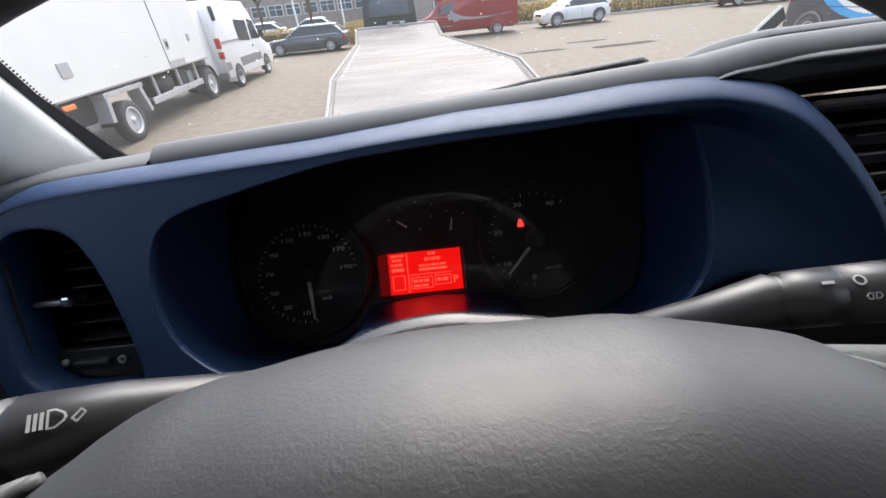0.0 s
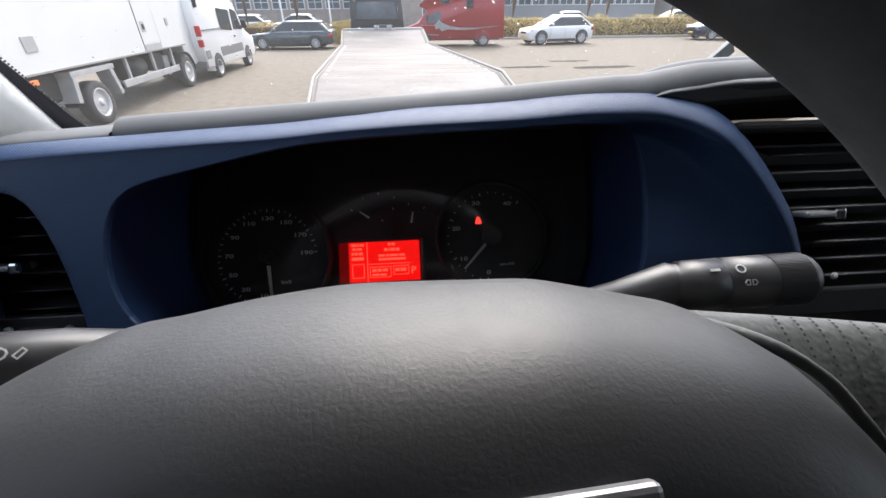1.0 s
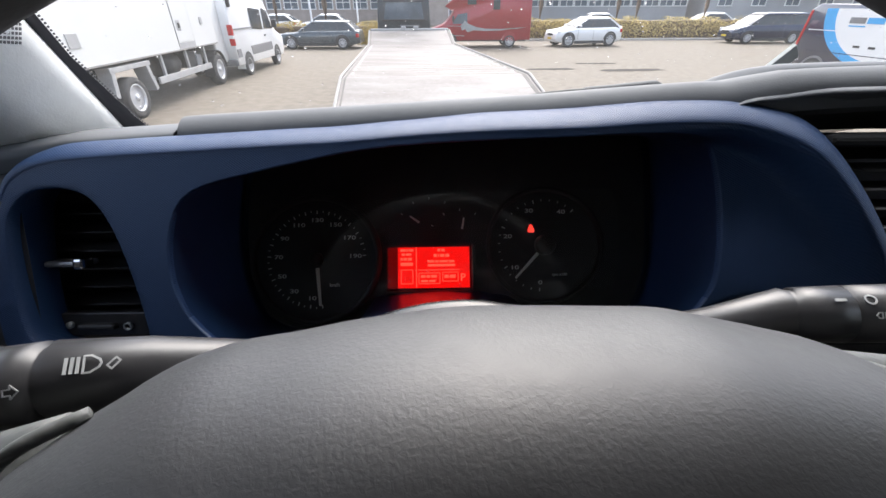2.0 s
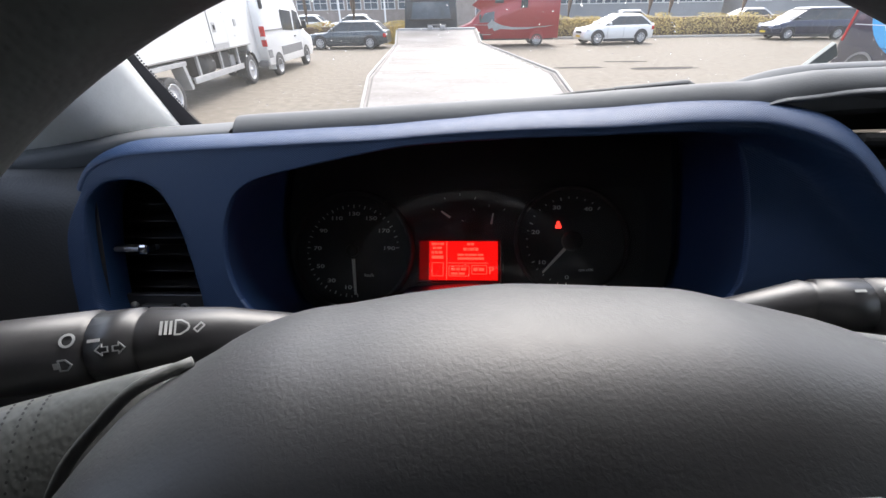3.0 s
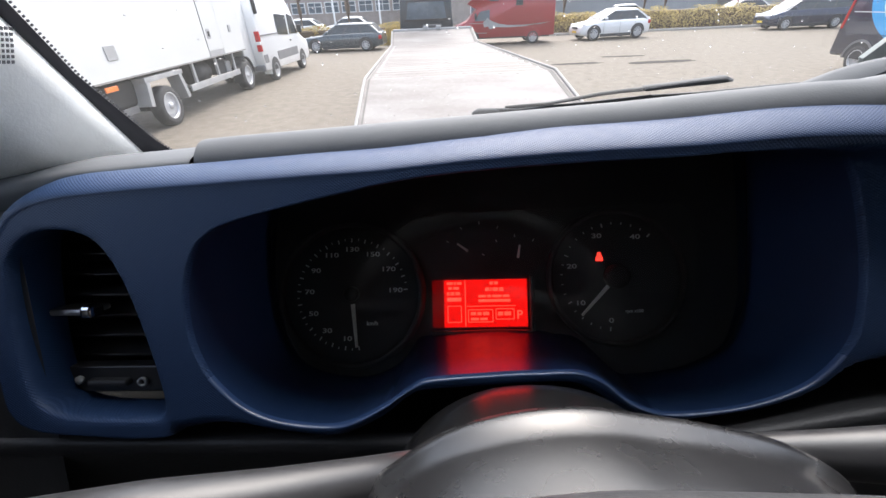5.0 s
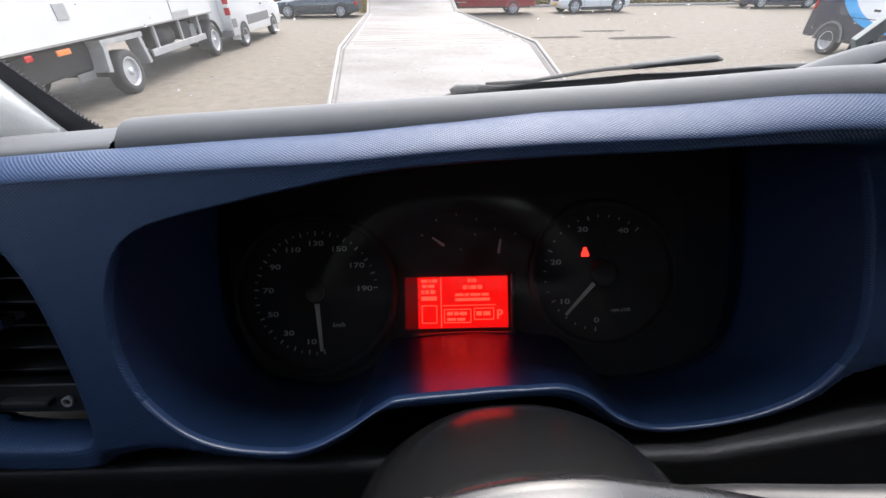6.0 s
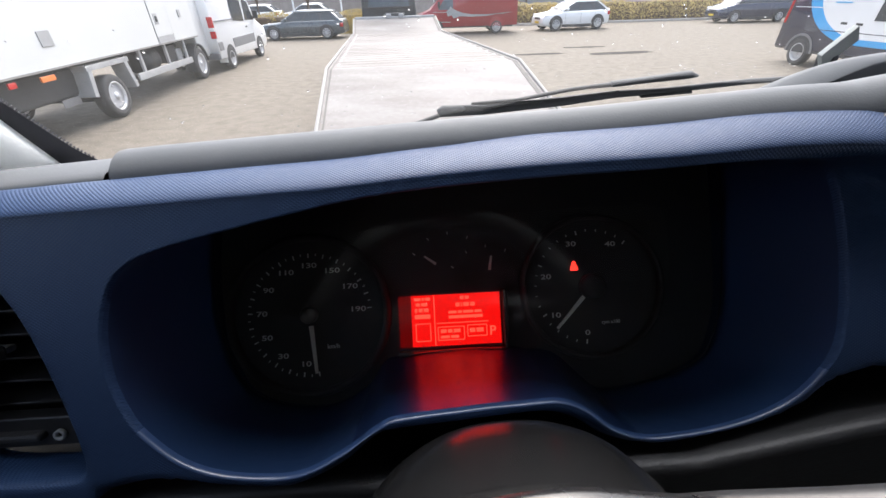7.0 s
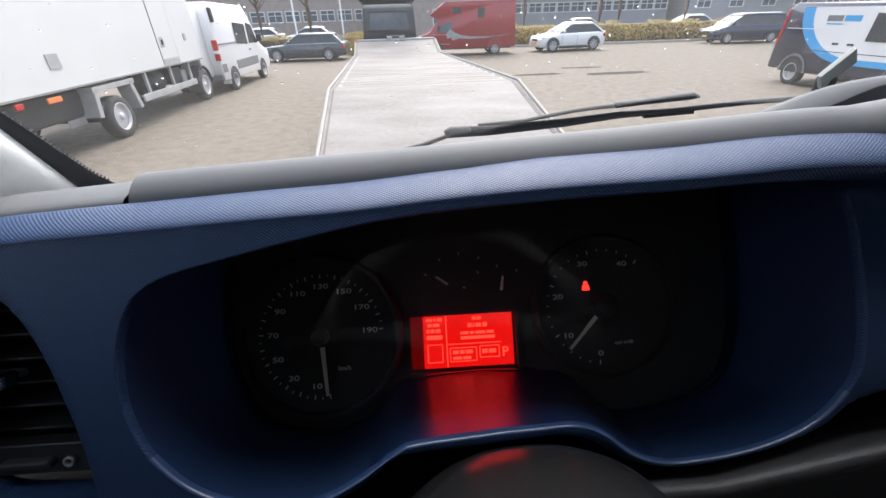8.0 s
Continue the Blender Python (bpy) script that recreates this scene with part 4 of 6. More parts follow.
def stalk_print(stalk_ob, path, radius, x, swing, draw, name, label, flip=1, sign=1):
    """Lays a white symbol on a stalk where its axis passes x, swung round the axis by some degrees."""
    pts = [Vector(p) for p in path]
    for a, b in zip(pts, pts[1:]):
        if min(a.x, b.x) <= x <= max(a.x, b.x):
            p, along = a.lerp(b, (x - a.x) / (b.x - a.x)), (b - a).normalized()
            break
    if along.x < 0:
        along = -along
    nrm = (EYE0 - p) - along * (EYE0 - p).dot(along)
    nrm = Matrix.Rotation(radians(swing), 3, along) @ nrm.normalized()
    up = nrm.cross(along)
    m = Matrix((( along.x, up.x, nrm.x, 0), (along.y, up.y, nrm.y, 0), (along.z, up.z, nrm.z, 0), (0, 0, 0, 1)))
    bm = bmesh.new()
    draw(bm)
    r = radius + 0.0002
    for v in bm.verts:
        a = v.co.y / r
        v.co = Vector((v.co.x, (r + v.co.z) * math.sin(a), (r + v.co.z) * math.cos(a)))
    local(bm, WHEEL.inverted() @ Matrix.Translation(p) @ m)
    return part(name, bm, "white_ink", stalk_ob, label)


def ring_sym(r):
    return lambda bm: outline_bars(bm, [(r * math.cos(a), r * math.sin(a)) for a in (2 * math.pi * k / 16 for k in range(16))], r * 0.36)


def arrow_sym(bm):
    for s in (-1, 1):
        outline_bars(bm, [(s * 0.0008, 0.0009), (s * 0.0026, 0.0009), (s * 0.0026, 0.0020), (s * 0.0046, 0.0), (s * 0.0026, -0.0020), (s * 0.0026, -0.0009), (s * 0.0008, -0.0009)], 0.0004)


def beam_sym(bm):
    for k in range(3):
        box(bm, (0.0009, 0.0052, 0.0003), (-0.0042 + k * 0.0015, 0, 0))
    outline_bars(bm, [(0.0002, 0.0027), (0.002, 0.0027), (0.0042, 0.0012), (0.0047, 0.0), (0.0042, -0.0012), (0.002, -0.0027), (0.0002, -0.0027)], 0.0006)


def small_beam(bm):
    box(bm, (0.0014, 0.0022, 0.0003), (-0.0022, 0, 0))
    outline_bars(bm, [(-0.0012, 0.0019), (0.001, 0.0019), (0.0026, 0), (0.001, -0.0019), (-0.0012, -0.0019)], 0.0005)


def dash_sym(bm):
    box(bm, (0.0038, 0.0011, 0.0003), (0, 0, 0))


def diamond_sym(bm):
    outline_bars(bm, [(-0.0016, -0.0006), (0.0006, 0.0018), (0.0018, 0.0006), (-0.0004, -0.0018)], 0.0005)


def wash_sym(bm):
    for s in (-1, 1):
        outline_bars(bm, [(s * 0.0005, 0.0010), (s * 0.0016, 0.0010), (s * 0.0023, 0.0), (s * 0.0016, -0.0010), (s * 0.0005, -0.0010)], 0.0004)


for x, sw, dr, nm, lb in ((-0.108, -16, beam_sym, "beam_symbol", "white headlamp symbol"), (-0.101, -14, diamond_sym, "diamond_symbol", "white diamond symbol"), (-0.128, -8, dash_sym, "dash_symbol", "white dash"), (-0.123, 7, arrow_sym, "arrow_symbol", "white indicator arrows"),
                          (-0.135, -12, ring_sym(0.0021), "ring_symbol", "white ring"), (-0.1365, 22, small_beam, "small_beam_symbol", "dim lamp symbol")):
    stalk_print(left_stalk, L, 0.0131 if x > -0.1325 else 0.0140, x, sw, dr, nm, lb)
for x, sw, dr, nm, lb in ((0.167, -26, ring_sym(0.0017), "ring_symbol", "white ring"), (0.1695, 4, wash_sym, "wiper_symbol", "white wiper symbol"), (0.1575, -26, dash_sym, "dash_symbol", "white dash")):
    stalk_print(right_stalk, Rk, 0.0112, x, sw, dr, nm, lb)
bm = bmesh.new()
inv = WHEEL.inverted()
for k in range(84):
    p = Vector((0.1808, -0.1966, 2.0687)).lerp(Vector((0.1945, -0.1977, 2.0698)), 0.5)
    d = Vector((0.1945, -0.1977, 2.0698)) - Vector((0.1808, -0.1966, 2.0687))
    m = Matrix.Translation(p) @ d.to_track_quat("X", "Z").to_matrix().to_4x4() @ Matrix.Rotation(2 * math.pi * k / 84, 4, "X")
    bmesh.ops.create_cube(bm, size=1, matrix=inv @ m @ Matrix.Translation((0, 0, 0.0108)) @ Matrix.Diagonal((0.0135, 0.0004, 0.0007, 1)))
part("grip_ribs", bm, "black_smooth", right_stalk, "ribbed grip")

# ==== windscreen, pillar, cab shell ====
RAKE = -0.9


def screen_point(x, z):
    return Vector((x, glass_base(x) + RAKE * (z - 2.05), z))


bm = bmesh.new()
rings = []
for x in np.linspace(-0.285, 1.19, 34):
    a = [screen_point(x, z) for z in np.linspace(1.97, 2.72, 12)]
    rings.append(a)
loft(bm, rings, False)
shade(bm)
screen = setting("windscreen", bm, "screen", "clear curved windscreen with a thin added haze veil and a few water drops", "windscreen")
screen.visible_shadow = False
if screen.data.polygons[0].normal.y > 0:
    screen.data.flip_normals()


def pillar(sign, xc, label):
    bm = bmesh.new()
    rings = []
    for z in np.linspace(2.066, 2.75, 14):
        x = xc - sign * (0.24 * max(0, z - 2.06))
        y = glass_base(-0.262) + RAKE * (z - 2.05) - 0.012
        sec = [(0, 0.0), (0.002, -0.012), (0.009, -0.042), (0.022, -0.060), (0.06, -0.068), (0.12, -0.06), (0.13, 0.03), (0.02, 0.03)]
        rings.append([Vector((x + sign * a, y + b, z)) for a, b in sec])
    loft(bm, rings, True, True)
    return setting("pillar_left" if sign < 0 else "pillar_right", bm, "headliner", label, "pillar")


left_pillar = pillar(-1, -0.262, "light grey windscreen pillar trim")
# the demister grille let into the driver's pillar
bm = bmesh.new()
ua, va = Vector((-0.0022, -0.0133, 0.0016)).normalized(), Vector((0.0035, 0.0011, 0.0085)).normalized()
na = va.cross(ua).normalized()
turn = Matrix((ua, va, na)).transposed().to_4x4()
for k in range(7):
    for j in range(15):
        box(bm, (0.0013, 0.0016, 0.0008), Vector((-0.242, -0.0294, 2.1498)) + ua * (0.0035 + 0.0021 * j) + va * (0.0012 + 0.0027 * k), 0, turn)
part("demister_grille", bm, "greytrim", left_pillar, "small grey slots of the demister outlet")
pillar(1, 1.162, "light grey windscreen pillar trim")
# black ceramic band along the pillar edge of the glass
bm = bmesh.new()
loft(bm, [[screen_point(-0.272 + 0.2 * max(0, z - 2.06), z) + Vector((0, -0.003, 0)), screen_point(-0.2515 + 0.2 * max(0, z - 2.06) - 0.012 * min(1, max(0, (z - 2.06) / 0.08)) + 0.014 * max(0, 1 - (z - 2.045) / 0.045) ** 2, z) + Vector((0, -0.003, 0))] for z in [*np.linspace(2.03, 2.12, 14), *np.linspace(2.14, 2.72, 10)]], False)
for z in np.arange(2.075, 2.45, 0.0021):
    at = screen_point(-0.2505 + 0.2 * (z - 2.06) - 0.012 * min(1, (z - 2.06) / 0.08) + 0.014 * max(0, 1 - (z - 2.045) / 0.045) ** 2, z) + Vector((0, -0.003, 0))
    bmesh.ops.create_circle(bm, cap_ends=True, segments=8, radius=0.0008, matrix=Matrix.Translation(at) @ Matrix.Rotation(radians(42), 4, "X"))
bmesh.ops.solidify(bm, geom=bm.faces[:], thickness=0.0006)
setting("screen_band", bm, "dial", "black printed band along the windscreen edge", "windscreen band")

# unseen shell added to shape light: roof, rear wall, doors with window openings, floor
# pale lining for bounce; its front dips to cut the overhead sky
bm = bmesh.new()
loft(bm, [[Vector((x, y, z)) for y, z in ((-1.37, 2.64), (-0.34, 2.62), (-0.22, 2.56), (-0.09, 2.49), (-0.05, 2.50), (-0.20, 2.68), (-1.37, 2.68))] for x in np.linspace(-0.425, 1.325, 12)], True, True)
setting("ceiling", bm, "roof_trim", "unseen grey cab roof lining added to shape the light", "ceiling")
setting("wall_rear", boxm((1.75, 0.04, 1.9), (0.45, -1.36, 1.85)), "greytrim", "unseen grey cab rear wall added for fill light", "wall")
setting("floor", boxm((1.75, 1.5, 0.04), (0.45, -0.65, 0.92)), "rubber", "black rubber cab floor", "floor")
for nm, x in (("wall_left", -0.42), ("wall_right", 1.32)):
    bm = bmesh.new()
    box(bm, (0.05, 1.55, 1.18), (x, -0.62, 1.51))
    box(bm, (0.05, 1.55, 0.26), (x, -0.62, 2.67))
    # these blocks set how much side light enters at each door
    box(bm, (0.05, 1.00, 0.44), (x, -0.895, 2.32)) if x < 0 else box(bm, (0.05, 0.68, 0.44), (x, -1.055, 2.32))
    setting(nm, bm, "dark_trim", "dark door beside the dashboard with an added window opening sized for side light", "wall")
bm = bmesh.new()
box(bm, (1.7, 0.05, 1.0), (0.45, 0.20, 1.40))
setting("wall_front", bm, "dial", "black bulkhead below the dashboard", "wall")

# ==== wiper, drops and a card on the dashboard ====
wiper = thing("windscreen_wiper", pose(0.0, 0.235, 2.05), "black windscreen wiper resting along the bottom of the glass", "wiper")
WI = wiper.matrix_world.inverted()
OUT = Vector((0, 0.010, 0.004))


def flat_bar(pts, w, h, sag=0.013):
    """A bar of rectangular section through points."""
    bm = bmesh.new()
    pts = [Vector(p) + OUT - Vector((0, 0, sag * ease(p[0], 0.0, 0.10) * (1 - 0.6 * ease(p[0], 0.3, 0.5)))) for p in pts]
    rings = []
    for i, p in enumerate(pts):
        d, s, u = frame_of(pts[min(i + 1, len(pts) - 1)] - pts[max(i - 1, 0)])
        rings.append([p + s * a * w[i] * 0.5 + u * b * h[i] * 0.5 for a, b in ((-1, -0.6), (-0.6, -1), (0.6, -1), (1, -0.6), (1, 0.6), (0.6, 1), (-0.6, 1), (-1, 0.6))])
    return local(loft(bm, rings, True, True), WI)


part("blade", flat_bar([(0.010, 0.232, 2.0485), (0.06, 0.246, 2.0545), (0.158, 0.272, 2.0590), (0.232, 0.2875, 2.0625), (0.3, 0.298, 2.0625), (0.42, 0.311, 2.0620), (0.55, 0.318, 2.0615)], [0.006] * 7, [0.0085, 0.0095, 0.0095, 0.0085, 0.007, 0.0065, 0.006]), "dark", wiper, "black rubber blade")
part("spoiler", flat_bar([(0.012, 0.228, 2.0560), (0.06, 0.242, 2.0600), (0.158, 0.270, 2.0640), (0.236, 0.286, 2.0665)], [0.004, 0.006, 0.006, 0.003], [0.003, 0.0035, 0.003, 0.002]), "dark", wiper, "black blade spine")
part("arm", flat_bar([(0.045, 0.240, 2.0585), (0.10, 0.252, 2.0635), (0.165, 0.267, 2.0695), (0.19, 0.273, 2.0705), (0.222, 0.281, 2.0710)], [0.004, 0.005, 0.006, 0.006, 0.007], [0.003, 0.0035, 0.004, 0.004, 0.005], 0.0085), "rubber", wiper, "thin black arm")
part("arm_head", flat_bar([(0.220, 0.2805, 2.0710), (0.225, 0.2815, 2.0715), (0.262, 0.286, 2.0735), (0.318, 0.2925, 2.0765), (0.326, 0.293, 2.0770), (0.338, 0.295, 2.0745)], [0.009, 0.012, 0.012, 0.013, 0.012, 0.004], [0.004, 0.0065, 0.0065, 0.0085, 0.0085, 0.003], 0.0085), "dark", wiper, "black arm head")
part("end_cap", flat_bar([(0.006, 0.2265, 2.0490), (0.012, 0.2275, 2.0520), (0.03, 0.2325, 2.0550), (0.036, 0.234, 2.0555)], [0.008, 0.010, 0.009, 0.005], [0.008, 0.011, 0.008, 0.003]), "dark", wiper, "black end cap")
part("clip", flat_bar([(0.27, 0.294, 2.0575), (0.34, 0.303, 2.0580)], [0.007, 0.007], [0.004, 0.004]), "rubber", wiper)
part("link", flat_bar([(0.012, 0.231, 2.0480), (-0.02, 0.224, 2.0390), (-0.06, 0.212, 2.0330)], [0.006, 0.006, 0.006], [0.004, 0.004, 0.004]), "matt", wiper)

card = thing("card_holder", pose(0.45, 0.235, 2.06), "grey flat card holder leaning on the dashboard", "card holder")
bm = bmesh.new()
ax = (Vector((0.466, 0.2511, 2.126)) - Vector((0.438, 0.2511, 2.0983))).normalized()
bx = Vector((1.0, 0.30, -0.15)).normalized()
bx = (bx - ax * bx.dot(ax)).normalized()
nz = ax.cross(bx)
FR = Matrix(((ax.x, bx.x, nz.x, 0.452), (ax.y, bx.y, nz.y, 0.2511), (ax.z, bx.z, nz.z, 2.1122), (0, 0, 0, 1)))
box(bm, (0.041, 0.022, 0.006), (0, 0.011, 0), 0.0008)
part("plate", local(bm, card.matrix_world.inverted() @ FR), "greyslab", card, "grey plate")
bm = bmesh.new()
box(bm, (0.010, 0.022, 0.05), (0.012, 0.03, 0.012), 0.003)
part("foot", bm, "black_smooth", card)

rd = np.random.default_rng(7)
bm = bmesh.new()
for k in range(420):
    x, z = rd.uniform(-0.24, 0.62), 2.055 + 0.30 * rd.random() ** 1.5
    p = screen_point(x, z) + Vector((0, 0.0042, 0.0038))
    bmesh.ops.create_icosphere(bm, subdivisions=1, radius=rd.uniform(0.0004, 0.0010), matrix=Matrix.Translation(p) @ Matrix.Rotation(radians(42), 4, "X") @ Matrix.Diagonal((1, 0.45, 1.2, 1)))
shade(bm)
drops = tagged(new("water_drop", mesh("water_drop", bm, "drop")), "small rain drops scattered over the windscreen", "water drops", kind="stuff")

# ==== outside: ground and vehicles ====
bm = bmesh.new()
bmesh.ops.create_grid(bm, x_segments=60, y_segments=60, size=600, matrix=Matrix.Translation((0, 100, 0)))
setting("ground", bm, "ground", "worn grey-brown paving of the yard", "ground")


def profile_body(bm, pts, width, rounding=0.08, top_in=0.0, z_top=None):
    """A body from its side outline (x, z), swept across its width with rounded shoulders and sides leaning in above."""
    cx = sum(p[0] for p in pts) / len(pts)
    cz = sum(p[1] for p in pts) / len(pts)
    rings = []
    zt = z_top or max(p[1] for p in pts)
    zb = min(p[1] for p in pts)
    for side, k in ((-1, 1.0), (-1, 0.35), (-1, 0.0), (1, 0.0), (1, 0.35), (1, 1.0)):
        ring = []
        for x, z in pts:
            lean = top_in * max(0, (z - zb) / (zt - zb)) ** 2
            y = side * (width / 2 - lean - rounding * 0.5 * (1 - math.cos(k * math.pi / 2)) * 0)
            y = side * (width / 2 - lean - (0 if k == 0 else rounding * (0.25 if k == 0.35 else 1) * 0.9))
            s = rounding * (0 if k == 0 else (0.12 if k == 0.35 else 0.0))
            dx, dz = x - cx, z - cz
            d = math.hypot(dx, dz) or 1
            shift = {1.0: 0.0, 0.35: 0.0, 0.0: rounding * 0.6}[k]
            ring.append(Vector((x - dx / d * shift, y, z - dz / d * shift)))
        rings.append(ring)
    order = [0, 1, 2, 3, 4, 5]
    rings = [rings[2], rings[1], rings[0], rings[5], rings[4], rings[3]]
    loft(bm, rings, True, True)
    return bm


def wheel_mesh(r, w, rim_r, spokes, steel):
    ty = bmesh.new()
    lathe(ty, [(rim_r, -w / 2 + 0.01), (rim_r + 0.02, -w / 2), (r - 0.03, -w / 2), (r, -w / 2 + 0.03), (r, w / 2 - 0.03), (r - 0.03, w / 2), (rim_r + 0.02, w / 2), (rim_r, w / 2 - 0.01), (rim_r, -w / 2 + 0.01)], "y", (0, 0, 0), 32)
    rm = bmesh.new()
    for s in (-1, 1):
        e = s * w / 2
        lathe(rm, [(rim_r * 0.86, e * 0.5), (rim_r, e * 0.9), (rim_r * 1.02, e * 0.96), (rim_r * 0.92, e * 0.9), (rim_r * 0.86, e * 0.5)], "y", (0, 0, 0), 32)
        lathe(rm, [(0.0001, e * 0.86), (rim_r * 0.25, e * 0.84), (rim_r * 0.27, e * 0.5), (0.0001, e * 0.48)], "y", (0, 0, 0), 20)
        if steel:
            lathe(rm, [(rim_r * 0.25, e * 0.7), (rim_r * 0.62, e * 0.5), (rim_r * 0.88, e * 0.62), (rim_r * 0.88, e * 0.5), (rim_r * 0.25, e * 0.4)], "y", (0, 0, 0), 32)
            for k in range(8):
                a = 2 * math.pi * k / 8
                box(rm, (rim_r * 0.16, abs(e) * 0.04, rim_r * 0.10), (rim_r * 0.72 * math.cos(a), e * 0.60, rim_r * 0.72 * math.sin(a)), 0, Matrix.Rotation(-a, 4, "Y"))
        else:
            for k in range(spokes):
                a = 2 * math.pi * k / spokes
                tube(rm, [(rim_r * 0.15 * math.cos(a), e * 0.75, rim_r * 0.15 * math.sin(a)), (rim_r * 0.92 * math.cos(a), e * 0.82, rim_r * 0.92 * math.sin(a))], [rim_r * 0.13, rim_r * 0.11], 6)
    return ty, rm


def add_wheels(car, spots, r, w, rim_r, spokes=10, steel=False):
    ty, rm = wheel_mesh(r, w, rim_r, spokes, steel)
    tme, rme = mesh("tyre", ty, "tyre"), mesh("rim", rm, "rim")
    for x, y in spots:
        wob = new("wheel", tme)
        wob.parent = car
        wob.location = (x, y, r)
        rob = new("rim", rme)
        rob.parent = wob


def pane_part(name, car, pts, side, y, thick, material, label=""):
    """A flat plate on a vehicle's side: outline (x, z) at distance y from the middle."""
    return part(name, prism(bmesh.new(), pts, thick, lambda a, b, d: Vector((a, side * (y + d), b))), material, car, label)


def arch(car, x, r, side, y, material="dark"):
    pts = [(x + r * math.cos(a), max(0.16, r * 0.86 + r * math.sin(a))) for a in (math.pi * k / 16 for k in range(17))]
    return pane_part("wheel_arch", car, pts, side, y, 0.004, material)


def passenger_car(name, m, label, cat, paint, L, Wd, H, belt, nose, tailz, xw, xr, r, hood, roof_pts, group=""):
    """roof_pts: x of windscreen foot, roof front, roof rear, rear window foot."""
    car = thing(name, m, label, cat, group)
    a, b, c, d = roof_pts
    low = 0.2
    up = [(L / 2 - 0.02, 0.5), (L / 2 - 0.06, nose - 0.06), (L / 2 - 0.3, nose + 0.06), (a, hood), (a - 0.3, belt), (d + 0.3, belt + 0.03), (d - 0.05, tailz), (-L / 2 + 0.04, tailz - 0.16), (-L / 2, 0.5)]
    top = smooth_loop([Vector(p) for p in up], 48, False)
    rings = []
    half = Wd / 2
    for p in top:
        end = min(1.0, (L / 2 - abs(p.x)) / 0.55)
        w = half * (0.80 + 0.20 * max(0, end) ** 0.5)
        bz = low + 0.10 * max(0, 1 - end)
        z = p.y
        rings.append([Vector((p.x, s * y, zz)) for s, y, zz in ((-1, w * 0.9, bz), (-1, w * 0.98, bz + 0.12), (-1, w, bz + (z - bz) * 0.55), (-1, w * 0.985, z - 0.10 * min(1, z)), (-1, w * 0.90, z - 0.015), (-1, w * 0.5, z), (1, w * 0.5, z), (1, w * 0.90, z - 0.015), (1, w * 0.985, z - 0.10 * min(1, z)), (1, w, bz + (z - bz) * 0.55), (1, w * 0.98, bz + 0.12), (1, w * 0.9, bz))])
    bm = bmesh.new()
    loft(bm, rings, True, True)
    part("body", bm, paint, car)

    def cabin(t, grow):
        z = belt - 0.06 + (H - 0.07 - belt + 0.06) * t
        e = t ** 1.25
        x0, x1 = a + 0.05 + (b - a - 0.05) * e, d - 0.02 + (c - d + 0.02) * e
        w = half - 0.07 - 0.15 * t ** 1.4 + grow
        k = 0.16
        return [Vector((x0 + grow, -w + k, z)), Vector((x0 - k * 0.7 + grow, -w, z)), Vector((x1 + k * 0.7 - grow, -w, z)), Vector((x1 - grow, -w + k, z)), Vector((x1 - grow, w - k, z)), Vector((x1 + k * 0.7 - grow, w, z)), Vector((x0 - k * 0.7 + grow, w, z)), Vector((x0 + grow, w - k, z))]

    bm = bmesh.new()
    loft(bm, [cabin(t, 0) for t in np.linspace(0, 1, 7)], True, True)
    shade(bm, False)
    part("glasshouse", bm, "pane", car, "grey reflecting windows")
    bm = bmesh.new()
    edge = cabin(1.0, 0.012)
    mid = Vector(((b + c) / 2, 0, H))
    rings = [cabin(0.86, 0.014), edge]
    for k, dz in ((0.93, 0.03), (0.8, 0.052), (0.5, 0.066), (0.05, 0.07)):
        rings.append([Vector((mid.x + (p.x - mid.x) * k, p.y * k, p.z + dz)) for p in edge])
    loft(bm, rings, True, True)
    part("roof", bm, paint, car, "smooth roof")
    for s in (-1, 1):
        ix = 1 if s < 0 else 6
        jx = 2 if s < 0 else 5
        for f, wd, mt in ((0.0, 0.035, paint), (0.36, 0.03, "dark"), (0.70, 0.03, "dark"), (1.0, 0.07, paint)):
            bm = bmesh.new()
            rings = []
            for t in np.linspace(0.03, 1, 6):
                ring = cabin(t, 0.006)
                p = ring[ix].lerp(ring[jx], f)
                rings.append([p + Vector((dx, s * dy, 0)) for dx, dy in ((-wd, -0.02), (wd, -0.02), (wd, 0.004), (-wd, 0.004))])
            loft(bm, rings, True, True)
            shade(bm, False)
            part("pillar", bm, mt, car)
        for x in (xw, xr):
            arch(car, x, r * 1.2, s, half + 0.001)
        part("side_mirror", boxm((0.14, 0.17, 0.12), (a - 0.35, s * (half + 0.05), belt + 0.08), 0.04), paint, car)
        part("headlight", boxm((0.42, 0.14, 0.12), (L / 2 - 0.32, s * (half - 0.14), nose + 0.0), 0.04), "lamp", car, "clear headlight")
        part("tail_light", boxm((0.18, 0.14, 0.2), (-L / 2 + 0.13, s * (half - 0.13), tailz - 0.26), 0.04), "tail", car, "red tail light")
        part("sill", boxm((xw - xr - 2 * r * 1.1, 0.05, 0.16), ((xw + xr) / 2, s * (half - 0.012), low + 0.05), 0.02), "dark", car)
        for hx in (a - 1.15, a - 2.05):
            part("door_handle", boxm((0.18, 0.03, 0.03), (hx, s * (half - 0.01), belt - 0.14), 0.01), paint, car)
        for hx in (a - 0.28, a - 1.28, a - 2.2):
            part("door_gap", boxm((0.012, 0.004, belt - low - 0.3), (hx, s * (half + 0.0), (belt + low) / 2 + 0.02)), "dark", car)
    part("number_plate", boxm((0.03, 0.5, 0.11), (L / 2 - 0.005, 0, 0.45), 0.005), "plate", car, "plain yellow plate")
